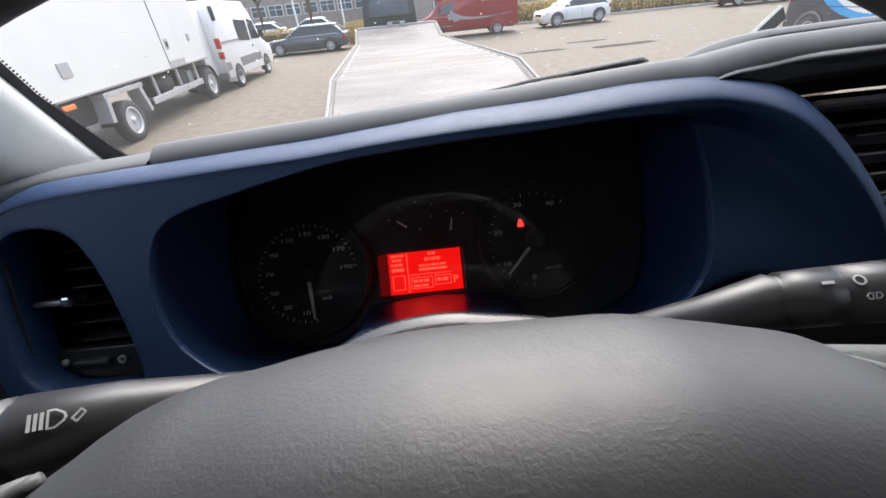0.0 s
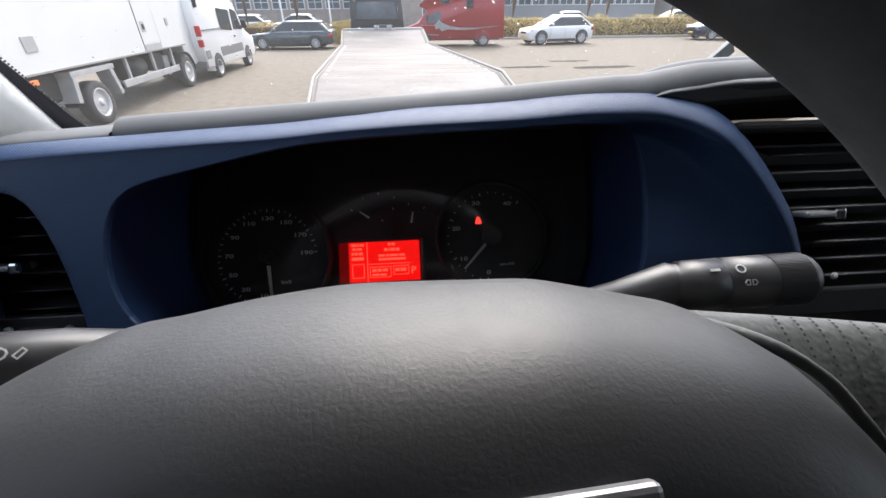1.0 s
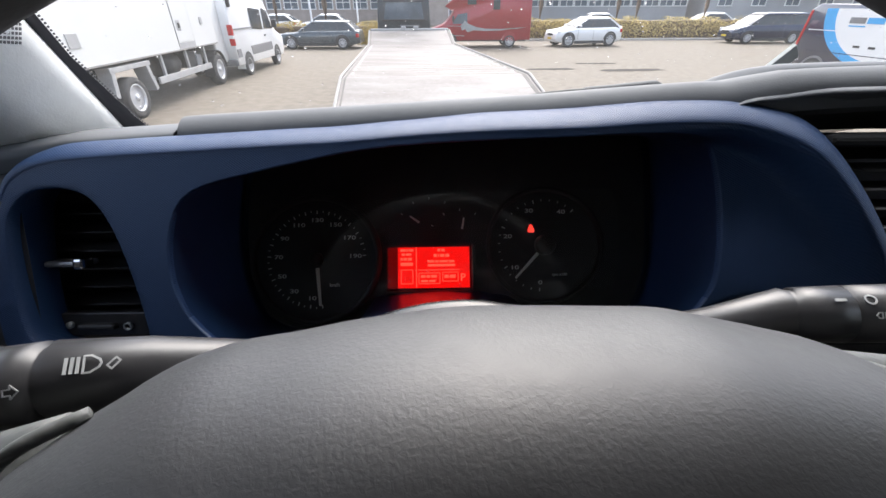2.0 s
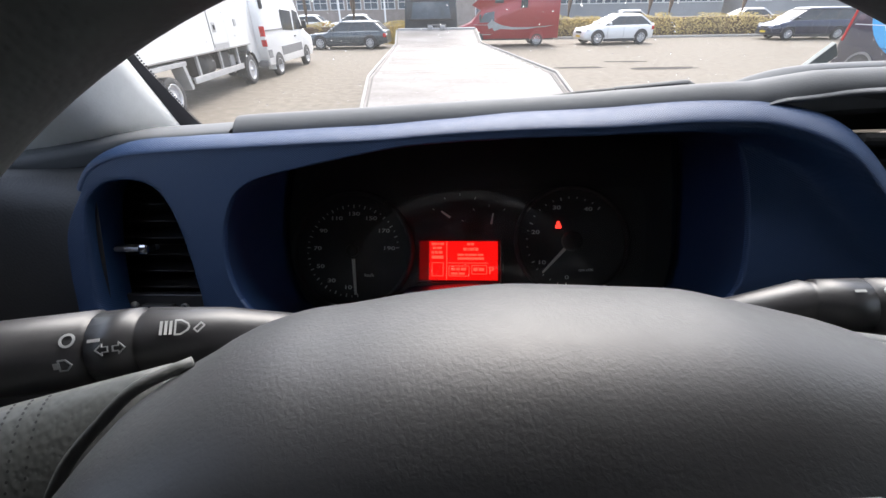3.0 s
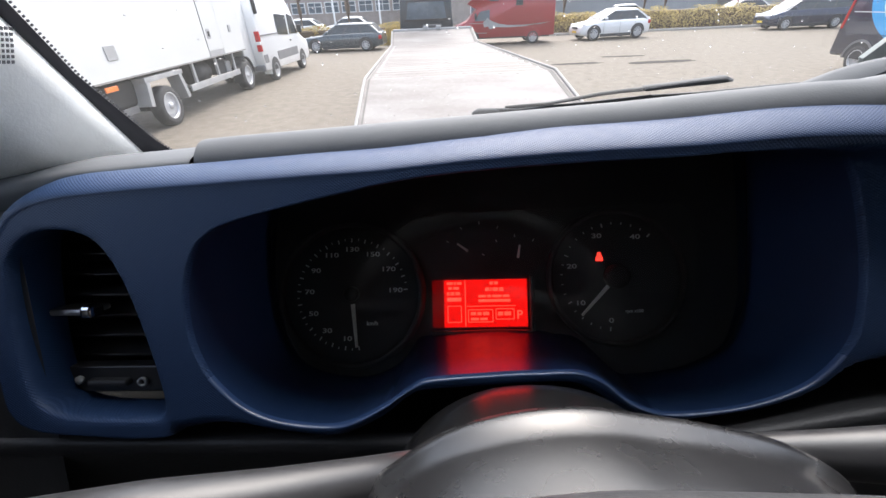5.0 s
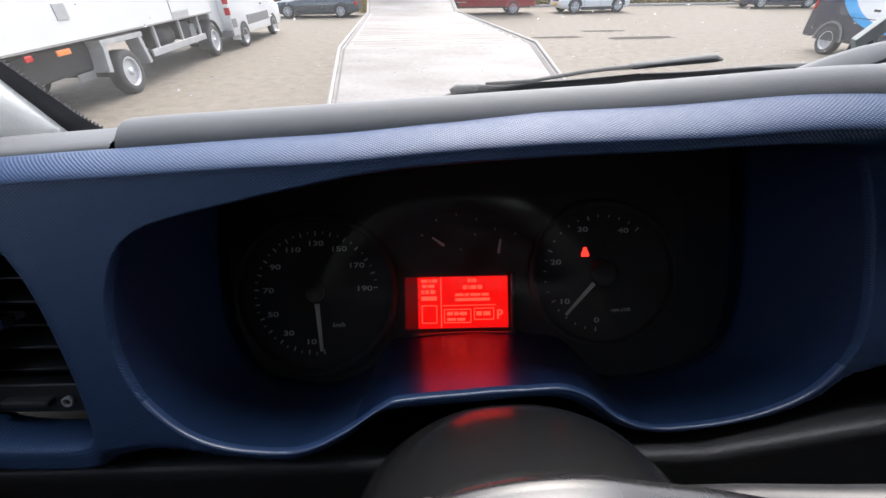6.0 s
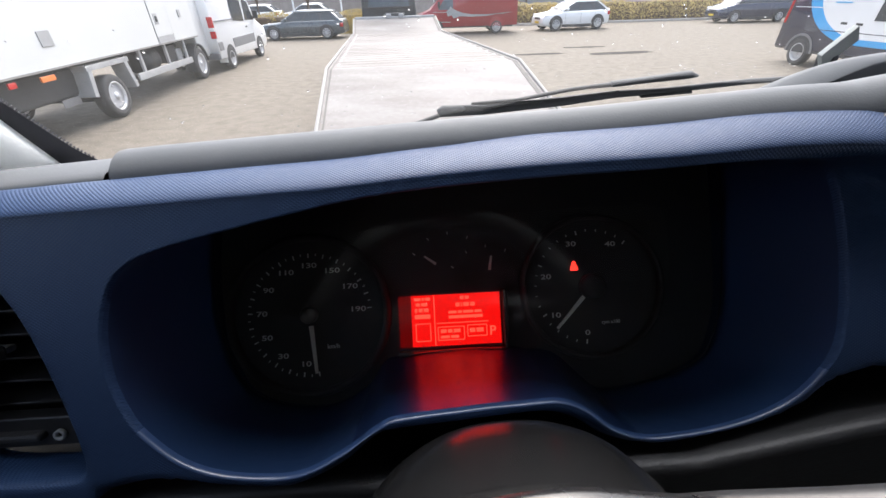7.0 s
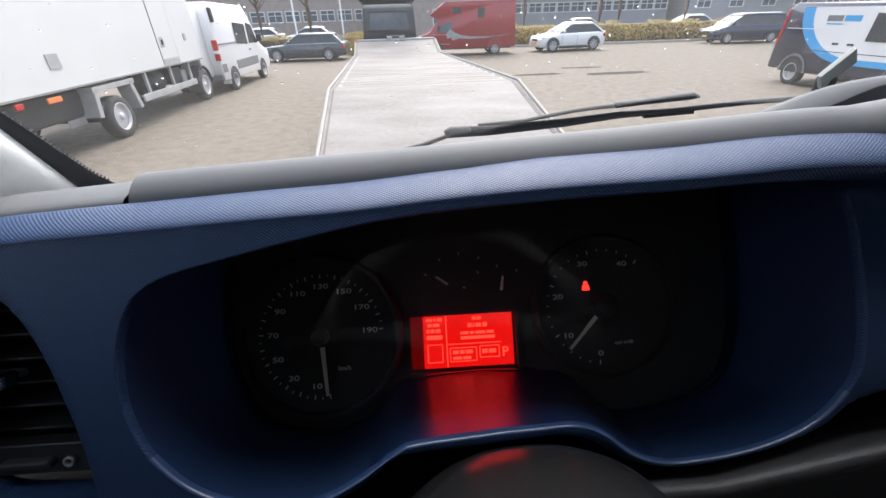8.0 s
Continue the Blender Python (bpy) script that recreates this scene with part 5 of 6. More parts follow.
    part("grille", boxm((0.04, 0.7, 0.12), (L / 2 - 0.02, 0, nose - 0.14), 0.02), "dark", car)
    add_wheels(car, [(x, s * (half - 0.08)) for x in (xw, xr) for s in (-1, 1)], r, 0.22, r * 0.66)
    return car


passenger_car("estate_car", pose(-6.6, 26.9, 0, 0, 0, 178), "dark grey estate car parked by the hedge", "car", "slate", 4.9, 1.86, 1.47, 0.94, 0.72, 0.96, 1.5, -1.47, 0.335, 0.88, (1.05, 0.2, -1.75, -2.3), "parked cars")
passenger_car("suv", pose(9.2, 27.6, 0, 0, 0, 191), "white compact SUV parked by the hedge", "car", "white", 4.35, 1.8, 1.58, 1.02, 0.80, 1.10, 1.37, -1.33, 0.36, 0.99, (1.08, 0.12, -1.3, -2.05), "parked cars")
passenger_car("people_carrier", pose(21.3, 29.0, 0, 0, 0, 178), "dark blue people carrier parked by the hedge", "car", "navy", 4.75, 1.85, 1.75, 1.08, 0.82, 1.1, 1.4, -1.42, 0.33, 1.05, (1.45, 0.55, -2.1, -2.28), "parked cars")

# box truck: its visible side runs along local y = 0, rear axle at the origin
truck = thing("box_truck", pose(-6.45, 9.28, 0, 0, 0, 93.4), "white box truck with grey side guards and a small side door", "truck")
cargo = part("cargo_box", boxm((8.3, 2.4, 2.55), (0.72, 1.22, 1.165 + 1.275), 0.025), "boxwhite", truck, "white smooth cargo box")
for nm, x0, x1, z0, z1, d, mt in (("side_door", 2.42, 3.32, 1.36, 3.3, 0.012, "boxwhite"), ("door_sill", 2.46, 3.32, 1.17, 1.34, 0.01, "frame"), ("door_gap", 2.395, 2.42, 1.18, 3.4, 0.004, "dark"), ("front_gap", 3.33, 3.345, 1.18, 3.4, 0.004, "frame"),
                          ("latch", 2.52, 2.72, 1.62, 1.86, 0.02, "frame"), ("latch", 3.95, 4.1, 1.72, 1.9, 0.02, "frame"), ("vent_plate", -1.52, -1.22, 1.52, 1.76, 0.015, "frame"), ("lower_trim", -3.42, 4.86, 1.165, 1.20, 0.012, "alu_rail")):
    part(nm, boxm((x1 - x0, d, z1 - z0), ((x0 + x1) / 2, 0.02 - d / 2, (z0 + z1) / 2), 0.004), mt, cargo)
part("latch_handle", boxm((0.08, 0.03, 0.12), (2.62, -0.005, 1.74), 0.01), "dark", cargo, "dark latch handle")
bm = bmesh.new()
profile_body(bm, [(4.92, 0.55), (6.25, 0.55), (6.4, 1.0), (6.35, 1.7), (6.1, 2.5), (4.92, 2.7)], 2.15, 0.1, 0.05)
cab = part("cab", local(bm, Matrix.Translation((0, 1.2, 0))), "boxwhite", truck, "white driver's cab")
bm = bmesh.new()
box(bm, (0.16, 0.2, 0.42), (5.95, -0.12, 2.35), 0.04)
tube(bm, [(5.95, 0.15, 2.62), (5.95, -0.1, 2.58)], 0.02, 8)
part("side_mirror", bm, "dark", cab, "black wing mirror")
add_wheels(truck, [(0, 0.19), (4.72, 0.19), (0, 2.2), (4.72, 2.2)], 0.43, 0.27, 0.285, 8, True)
part("chassis", boxm((8.4, 0.9, 0.24), (1.3, 1.22, 1.03), 0.01), "dark", truck, "dark chassis beam")
# wheel guards and side guard
for x, lab in ((0.0, "grey mudguard"),):
    g = bmesh.new()
    box(g, (1.5, 0.32, 0.1), (0.05, 0.18, 1.06), 0.01)
    box(g, (0.12, 0.32, 0.52), (-0.66, 0.18, 0.80), 0.01, Matrix.Rotation(radians(12), 4, "Y"))
    box(g, (0.12, 0.32, 0.62), (0.72, 0.18, 0.78), 0.01, Matrix.Rotation(radians(-14), 4, "Y"))
    part("mudguard", g, "frame", truck, lab)
part("guard_rail", boxm((3.05, 0.05, 0.15), (2.55, 0.06, 0.63), 0.01), "frame", truck, "grey side guard rail")
for x in (1.45, 2.75, 3.9):
    part("guard_post", boxm((0.09, 0.06, 0.62), (x, 0.1, 0.88), 0.01), "frame", truck)
part("tank", tube(bmesh.new(), [(1.75, 0.42, 0.86), (2.55, 0.42, 0.86)], 0.25, 20), "dark", truck, "dark fuel tank")
part("battery_box", boxm((0.6, 0.45, 0.42), (3.3, 0.45, 0.88), 0.03), "dark", truck)
part("compressor_box", boxm((0.3, 0.4, 0.3), (3.75, 0.4, 0.82), 0.03), "frame", truck)
part("rear_axle", tube(bmesh.new(), [(0, 0.3, 0.43), (0, 2.1, 0.43)], 0.1, 12), "dark", truck)
part("underside", boxm((3.2, 1.9, 0.5), (-1.75, 1.25, 0.86), 0.05), "dark", truck, "dark tail lift under the box")
part("rear_bumper", boxm((0.12, 2.3, 0.16), (-3.3, 1.22, 0.72), 0.02), "dark", truck, "dark rear bumper")
part("side_marker", boxm((0.34, 0.03, 0.09), (-1.72, 0.03, 1.06), 0.012), "orange", truck, "orange side lamp")
part("side_marker", boxm((0.16, 0.03, 0.09), (-2.5, 0.03, 1.08), 0.012), "tail", truck, "red side lamp")
part("number_plate", boxm((0.5, 0.02, 0.14), (-1.1, 0.26, 0.55), 0.01), "greytrim", truck, "blank grey plate")
part("front_mudflap", boxm((0.03, 0.32, 0.45), (4.2, 0.2, 0.5), 0.01), "dark", truck)
bm = bmesh.new()
for k in range(12):
    a = math.pi * (0.05 + 0.9 * k / 11)
    box(bm, (0.16, 0.3, 0.03), (4.72 + 0.52 * math.cos(a), 0.19, 0.45 + 0.52 * math.sin(a)), 0, Matrix.Rotation(-a + math.pi / 2, 4, "Y"))
part("front_wheel_arch", bm, "dark", truck, "black wheel arch")

# white panel van
van = thing("panel_van", pose(-7.62, 17.6, 0, 0, 0, 91.0), "white high-roof panel van with red tail lights", "van")
W2 = 0.98
bm = bmesh.new()
profile_body(bm, [(-2.6, 0.42), (2.4, 0.35), (2.6, 0.55), (2.58, 1.0), (1.75, 1.32), (1.2, 2.2), (0.75, 2.66), (-2.4, 2.72), (-2.56, 2.5), (-2.62, 1.2)], 2 * W2, 0.06, 0.10)
part("body", bm, "white", van, "white body")
for s in (-1, 1):
    part("side_trim", boxm((2.3, 0.03, 0.3), (-0.07, s * (W2 - 0.008), 0.78), 0.012), "greytrim", van, "grey rubbing strip")
    part("side_trim", boxm((0.35, 0.03, 0.26), (-2.38, s * (W2 - 0.012), 0.78), 0.012), "greytrim", van)
    pane_part("side_window", van, [(-0.75, 1.45), (0.35, 1.38), (0.35, 2.05), (-0.75, 2.12)], s, W2 - 0.04, 0.02, "pane", "dark side window")
    pane_part("door_window", van, [(0.5, 1.4), (1.5, 1.36), (1.12, 2.0), (0.6, 2.1)], s, W2 - 0.04, 0.02, "pane", "dark door window")
    part("slide_rail", boxm((1.7, 0.02, 0.04), (-1.6, s * (W2 - 0.018), 1.5), 0.006), "greytrim", van, "dark sliding-door rail")
    tl = part("tail_light", boxm((0.1, 0.16, 0.62), (-2.60, s * (W2 - 0.07), 1.33), 0.02), "tail", van, "tall red tail light")
    part("reverse_lens", boxm((0.11, 0.165, 0.1), (-2.602, s * (W2 - 0.07), 1.28), 0.01), "lamp", tl, "white lens")
    for x in (-1.7, 1.55):
        arch(van, x, 0.42, s, W2 + 0.001, "dark")
    part("side_mirror", boxm((0.12, 0.2, 0.3), (1.42, s * (W2 + 0.1), 1.55), 0.03), "dark", van, "black wing mirror")
    part("door_handle", boxm((0.16, 0.03, 0.05), (0.45, s * (W2 - 0.012), 1.18), 0.01), "dark", van)
    part("mudflap", boxm((0.03, 0.28, 0.34), (-2.12, s * (W2 - 0.16), 0.42), 0.008), "headliner", van, "pale mudflap")
part("rear_bumper", boxm((0.14, 1.9, 0.2), (-2.62, 0, 0.5), 0.03), "greytrim", van)
add_wheels(van, [(x, s * (W2 - 0.09)) for x in (-1.7, 1.55) for s in (-1, 1)], 0.345, 0.22, 0.23, 8, True)

# red horsebox
hbx = thing("horsebox", pose(2.75, 27.4, 0, 0, 0, 180), "red horsebox van with a pale running-horse mark", "van")
bm = bmesh.new()
profile_body(bm, [(-2.95, 0.42), (2.5, 0.4), (2.75, 0.6), (2.72, 1.0), (2.05, 1.25), (1.5, 1.85), (2.0, 2.12), (1.15, 2.76), (-2.9, 2.8)], 2.1, 0.05, 0.02)
part("body", bm, "red", hbx, "red body")
for s in (-1, 1):
    y = 1.05
    pane_part("cab_window", hbx, [(0.75, 1.25), (1.6, 1.25), (1.3, 1.72), (0.75, 1.80)], s, y - 0.012, 0.012, "winglass", "pale cab window")
    pane_part("side_window", hbx, [(-1.1, 1.95), (-0.72, 1.95), (-0.72, 2.45), (-1.1, 2.45)], s, y - 0.012, 0.014, "pane", "dark small window")
    pane_part("side_window", hbx, [(0.25, 2.2), (0.75, 2.2), (0.75, 2.5), (0.25, 2.5)], s, y - 0.012, 0.014, "pane", "dark small window")
    horse = [(1.05, 0.92), (0.85, 0.98), (0.72, 0.82), (0.35, 0.92), (-0.3, 0.88), (-1.2, 0.90), (-2.1, 1.02), (-2.7, 1.08), (-2.1, 0.98), (-1.2, 0.98), (-0.3, 1.00), (0.2, 1.08), (0.6, 1.22), (0.8, 1.34), (0.88, 1.42), (0.98, 1.28), (1.12, 1.18), (1.1, 1.08)]
    pane_part("horse_mark", hbx, horse, s, y - 0.001, 0.006, "frame", "pale grey horse-shaped mark")
    pane_part("stripe", hbx, [(0.9, 0.62), (2.3, 0.66), (2.3, 0.69), (0.9, 0.65)], s, y - 0.001, 0.006, "frame")
    pane_part("stripe", hbx, [(0.75, 1.1), (1.9, 1.14), (1.9, 1.16), (0.75, 1.13)], s, y - 0.001, 0.006, "frame")
    arch(hbx, -1.75, 0.45, s, y + 0.001, "red")
    arch(hbx, 1.75, 0.42, s, y + 0.001, "dark")
    part("sill", boxm((5.2, 0.06, 0.16), (-0.1, s * (y - 0.06), 0.42), 0.02), "dark", hbx)
    part("side_mirror", boxm((0.12, 0.18, 0.3), (1.55, s * (y + 0.1), 1.5), 0.03), "dark", hbx)
add_wheels(hbx, [(x, s * 0.95) for x in (-1.75, 1.75) for s in (-1, 1)], 0.34, 0.22, 0.23, 10)

# company van, its nose towards the camera's side
cvan = thing("company_van", pose(12.32, 11.05, 0, 0, 0, -90), "dark blue and white company van with a light blue swoosh", "van")
W3 = 0.97
cp = [(-2.62, 0.45), (2.3, 0.38), (2.5, 0.6), (2.45, 1.05), (1.75, 1.32), (1.05, 2.02), (0.75, 2.14), (-2.2, 2.18), (-2.42, 2.05), (-2.6, 1.25)]
bm = bmesh.new()
profile_body(bm, cp, 2 * W3, 0.06, 0.0)
part("body", bm, "navy", cvan, "dark blue body")


def on_side(pts, s, proud):
    return prism(bmesh.new(), pts, 0.006, lambda a, b, d: Vector((a, s * (W3 + 0.001 + proud + d), b)))


for s in (-1, 1):
    curve = [(-1.9 + 1.25 * math.sin(t) ** 1.0 * 0 + (1 - math.cos(t)) * 1.9, 2.06 - 1.36 * math.sin(t)) for t in np.linspace(0, math.pi / 2, 14)]
    inner = [(-1.52 + (1 - math.cos(t)) * 1.65, 2.06 - 1.22 * math.sin(t)) for t in np.linspace(0, math.pi / 2, 14)]
    swoosh = curve + [(2.3, 0.70), (2.3, 0.86), (0.3, 0.84)] + inner[::-1]
    field = inner + [(2.3, 0.86), (2.35, 1.02), (1.7, 1.28), (1.0, 1.95), (0.75, 2.06)]
    part("swoosh", on_side(swoosh, s, 0.0), "cyan", cvan, "light blue swoosh")
    part("white_field", on_side(field, s, 0.0), "white", cvan, "white side panel")
    part("door_window", on_side([(0.3, 1.28), (1.55, 1.28), (1.0, 1.86), (0.35, 1.92)], s, 0.012), "pane", cvan, "dark door window")
    for x in (0.05, -0.4):
        part("door_handle", boxm((0.2, 0.03, 0.06), (x - 0.1, s * (W3 + 0.0), 1.18), 0.012), "dark", cvan, "black door handle")
    part("tail_light", boxm((0.09, 0.16, 0.95), (-2.47, s * (W3 - 0.068), 1.55), 0.02, Matrix.Rotation(radians(8), 4, "Y")), "tail", cvan, "tall red tail light")
    part("wheel_trim", on_side([(-1.65 + 0.44 * math.cos(a), 0.36 + 0.47 * math.sin(a)) for a in (math.pi * k / 16 for k in range(17))], s, 0.003), "dark", cvan)
    part("wheel_trim", on_side([(1.55 + 0.47 * math.cos(a), 0.36 + 0.47 * math.sin(a)) for a in (math.pi * k / 16 for k in range(17))], s, 0.009), "dark", cvan)
    part("fuel_flap", boxm((0.2, 0.012, 0.13), (-1.0, s * (W3 - 0.004), 1.0), 0.02), "dark", cvan)
    part("side_step", boxm((2.4, 0.06, 0.1), (-0.05, s * (W3 - 0.03), 0.42), 0.02), "dark", cvan)
    # the company's name as plain bars
    for k, (x0, x1, mt) in enumerate(((-1.02, -0.55, "greytrim"), (-0.50, -0.02, "cyan"))):
        part("name_bar", on_side([(x0, 1.72), (x1, 1.72), (x1, 1.86), (x0, 1.86)], s, 0.006), mt, cvan, "plain bar in place of a name")
    part("name_bar", on_side([(-1.0, 1.64), (-0.5, 1.64), (-0.5, 1.67), (-1.0, 1.67)], s, 0.006), "cyan", cvan)
part("rear_bumper", boxm((0.34, 1.92, 0.34), (-2.50, 0, 0.56), 0.07), "greytrim", cvan, "grey plastic rear bumper")
for s in (-1, 1):
    bm = bmesh.new()
    for xc in (-1.65, 1.55):
        ring = [(xc + r * math.cos(a), 0.36 + r * math.sin(a)) for r, st in ((0.50, 1), (0.44, -1)) for a in [math.pi * k / 14 for k in range(15)][::st]]
        prism(bm, ring, 0.012, lambda a, b, d: Vector((a, s * (W3 + 0.004 + d), b)))
    part("arch_moulding", bm, "greytrim", cvan, "grey wheel arch moulding")
    for z in (1.52, 0.98):
        part("side_crease", boxm((4.2, 0.006, 0.018), (-0.2, s * (W3 + 0.008), z), 0.002), "navy" if z < 1 else "white", cvan)
add_wheels(cvan, [(x, s * (W3 - 0.095)) for x in (-1.65, 1.55) for s in (-1, 1)], 0.36, 0.23, 0.235, 9, True)

# recovery truck with a long aluminium deck
tow = thing("tow_truck", pose(0, 0, 0), "flatbed recovery truck with a worn aluminium deck and dark cab", "truck")
KA, KB = Vector((-1.20, 5.5, 1.345)), Vector((-1.87, 13.05, 1.17))
DIRV = (KB - KA).normalized()
FLAT = Vector((DIRV.x, DIRV.y, 0)).normalized()
SIDE = Vector((FLAT.y, -FLAT.x, 0)) * 2.53
tail_end = KA - FLAT * 3.0 + Vector((0, 0, -0.60))
front_end = KB + FLAT * 1.35 + Vector((0, 0, 0.31))
bm = bmesh.new()
stations = [tail_end.lerp(KA, t) for t in (0, 0.33, 0.66)] + [KA.lerp(KB, t) for t in np.linspace(0, 1, 9)] + [front_end]
loft(bm, [[p, p + SIDE, p + SIDE + Vector((0, 0, -0.14)), p + Vector((0, 0, -0.14))] for p in stations], True, True)
shade(bm, False)
deck = part("deck", bm, "alu", tow, "worn pale aluminium deck")
for s in (0, 1):
    bm = bmesh.new()
    o = SIDE.normalized() * (-0.035 if s == 0 else 0.035)
    loft(bm, [[v + Vector((0, 0, -0.18)), v + Vector((0, 0, 0.025)), v + o * 0.4 + Vector((0, 0, 0.035)), v + o + Vector((0, 0, 0.025)), v + o + Vector((0, 0, -0.18))] for v in (p + SIDE * s for p in stations)], True, True)
    shade(bm, False)
    part("side_rail", bm, "alu_rail", tow, "raised aluminium side rail")
    bm = bmesh.new()
    inn = SIDE.normalized() * (0.03 if s == 0 else -0.03)
    wide = SIDE.normalized() * (0.05 if s == 0 else -0.08)
    loft(bm, [[v + inn + Vector((0, 0, 0.002)), v + inn + Vector((0, 0, 0.006)), v + wide + Vector((0, 0, 0.006)), v + wide + Vector((0, 0, 0.002))] for v in (p + SIDE * s for p in stations)], True, True)
    shade(bm, False)
    part("edge_strip", bm, "grime", deck, "dirty ribbed strip along the deck's edge")
    bm = bmesh.new()
    for t in np.linspace(0.06, 0.94, 15):
        p = KA.lerp(KB, t) + SIDE * s + SIDE.normalized() * (0.1 if s == 0 else -0.1)
        box(bm, (0.03, 0.12, 0.006), p + Vector((0, 0, 0.002)), 0.001)
    part("lashing_slot", bm, "frame", deck, "dark lashing slots")
seam = mesh("plank_seam", boxm((2.44, 0.0045, 0.003), (0, 0, 0)), "alu")
for k in range(26):
    p = KA.lerp(KB, (k + 0.5) / 26) + SIDE * 0.5 + Vector((0, 0, 0.001))
    q = new("plank_seam", seam)
    q.parent = deck
    q.matrix_local = Matrix.Translation(p) @ Matrix.Rotation(math.atan2(SIDE.y, SIDE.x), 4, "Z")
bm = bmesh.new()
fm = front_end + SIDE * 0.5
box(bm, (2.5, 0.12, 0.07), fm + Vector((0, 0.05, 0.02)), 0.015, Matrix.Rotation(math.atan2(SIDE.y, SIDE.x), 4, "Z"))
for k in (-0.2, 0.2):
    box(bm, (0.16, 0.12, 0.12), fm + Vector((k, 0.0, 0.06)), 0.02)
part("head_bar", bm, "frame", tow, "grey bar at the deck's head")
part("winch", tube(bmesh.new(), [fm + Vector((-0.3, 0.12, 0.08)), fm + Vector((0.3, 0.09, 0.08))], 0.07, 14), "dark", tow, "dark winch drum")
TM = Matrix.Translation((-0.93, 15.1, 0)) @ Matrix.Rotation(math.atan2(FLAT.y, FLAT.x), 4, "Z")
bm = bmesh.new()
profile_body(bm, [(0.0, 0.7), (1.95, 0.6), (2.1, 1.1), (1.5, 2.2), (1.1, 2.48), (0.08, 2.50), (0.0, 2.3)], 1.86, 0.06, 0.12)
tcab = part("cab", local(bm, TM), "cab", tow, "dark cab")
bm = bmesh.new()
prism(bm, [(-0.66, 1.78), (0.66, 1.78), (0.58, 2.26), (-0.58, 2.26)], 0.02, lambda a, b, d: Vector((-0.035 + d, a, b)))
part("rear_window", local(bm, TM), "winglass", tcab, "reflecting rear window")
bm = bmesh.new()
for a, b, c, e in ((-0.72, 1.72, 0.72, 1.78), (-0.64, 2.26, 0.64, 2.31)):
    box(bm, (0.02, c - a, e - b), (-0.03, (a + c) / 2, (b + e) / 2), 0.008)
part("window_seal", local(bm, TM), "dark", tcab)
bm = bmesh.new()
outer = [[Vector((x0, -w, z)), Vector((x1, -w * 0.9, z)), Vector((x1, w * 0.9, z)), Vector((x0, w, z))] for z, w, x0, x1 in ((2.50, 0.78, 0.15, 1.2), (2.62, 0.92, 0.05, 1.1), (2.95, 0.98, 0.02, 0.8), (3.15, 0.9, 0.05, 0.4))]
loft(bm, outer, True, False)
bmesh.ops.delete(bm, geom=[fc for fc in bm.faces if all(abs(v.co.x) < 0.2 for v in fc.verts)], context="FACES")
bmesh.ops.solidify(bm, geom=bm.faces[:], thickness=0.03)
shade(bm, False)
part("roof_deflector", local(bm, TM), "dark", tcab, "dark hollow roof deflector")
bm = bmesh.new()
box(bm, (10.5, 0.8, 0.25), (-4.6, 0, 0.85), 0.02)
part("chassis", local(bm, TM), "dark", tow, "dark chassis")
ty, rm = wheel_mesh(0.42, 0.26, 0.27, 8, True)
tme, rme = mesh("tyre", ty, "tyre"), mesh("rim", rm, "rim")
for x in (0.9, -5.2, -6.3):
    for y in (-0.95, 0.95):
        w = new("wheel", tme)
        w.parent, w.matrix_local = tow, TM @ Matrix.Translation((x, y, 0.42))
        r2 = new("rim", rme)
        r2.parent = w

# patches and kerb
for at, sx, sy, rz in (((7.7, 16.5, 0.004), 3.4, 0.85, 6), ((4.7, 16.9, 0.004), 2.9, 0.55, 2), ((7.0, 18.6, 0.004), 2.3, 0.5, -3)):
    bm = bmesh.new()
    pts = []
    for k in range(28):
        a = 2 * math.pi * k / 28
        r = 0.75 + 0.35 * noise.noise(Vector((math.cos(a) * 2, math.sin(a) * 2, at[0])))
        pts.append((sx / 2 * r * math.cos(a), sy / 2 * r * math.sin(a)))
    prism(bm, pts, 0.004, lambda x, y, d: Vector((x, y, d)))
    ob = setting("puddle", bm, "asphalt", "dark wet patch in the paving", "puddle")
    ob.matrix_world = pose(*at, 0, 0, rz)
bm = bmesh.new()
for k in range(70):
    box(bm, (0.98, 0.14, 0.13), (-25 + k + 0.5, 31.6, 0.06), 0.02)
setting("kerb", bm, "concrete", "grey concrete kerb stones before the hedge", "kerb")
bm = bmesh.new()
box(bm, (70, 3.2, 0.10), (10, 33.3, 0.05))
setting("verge", bm, "hedge_dark", "brown earth under the hedge", "verge")

# hedge: a solid dark brown core and many small leaves
rnd = np.random.default_rng(4)


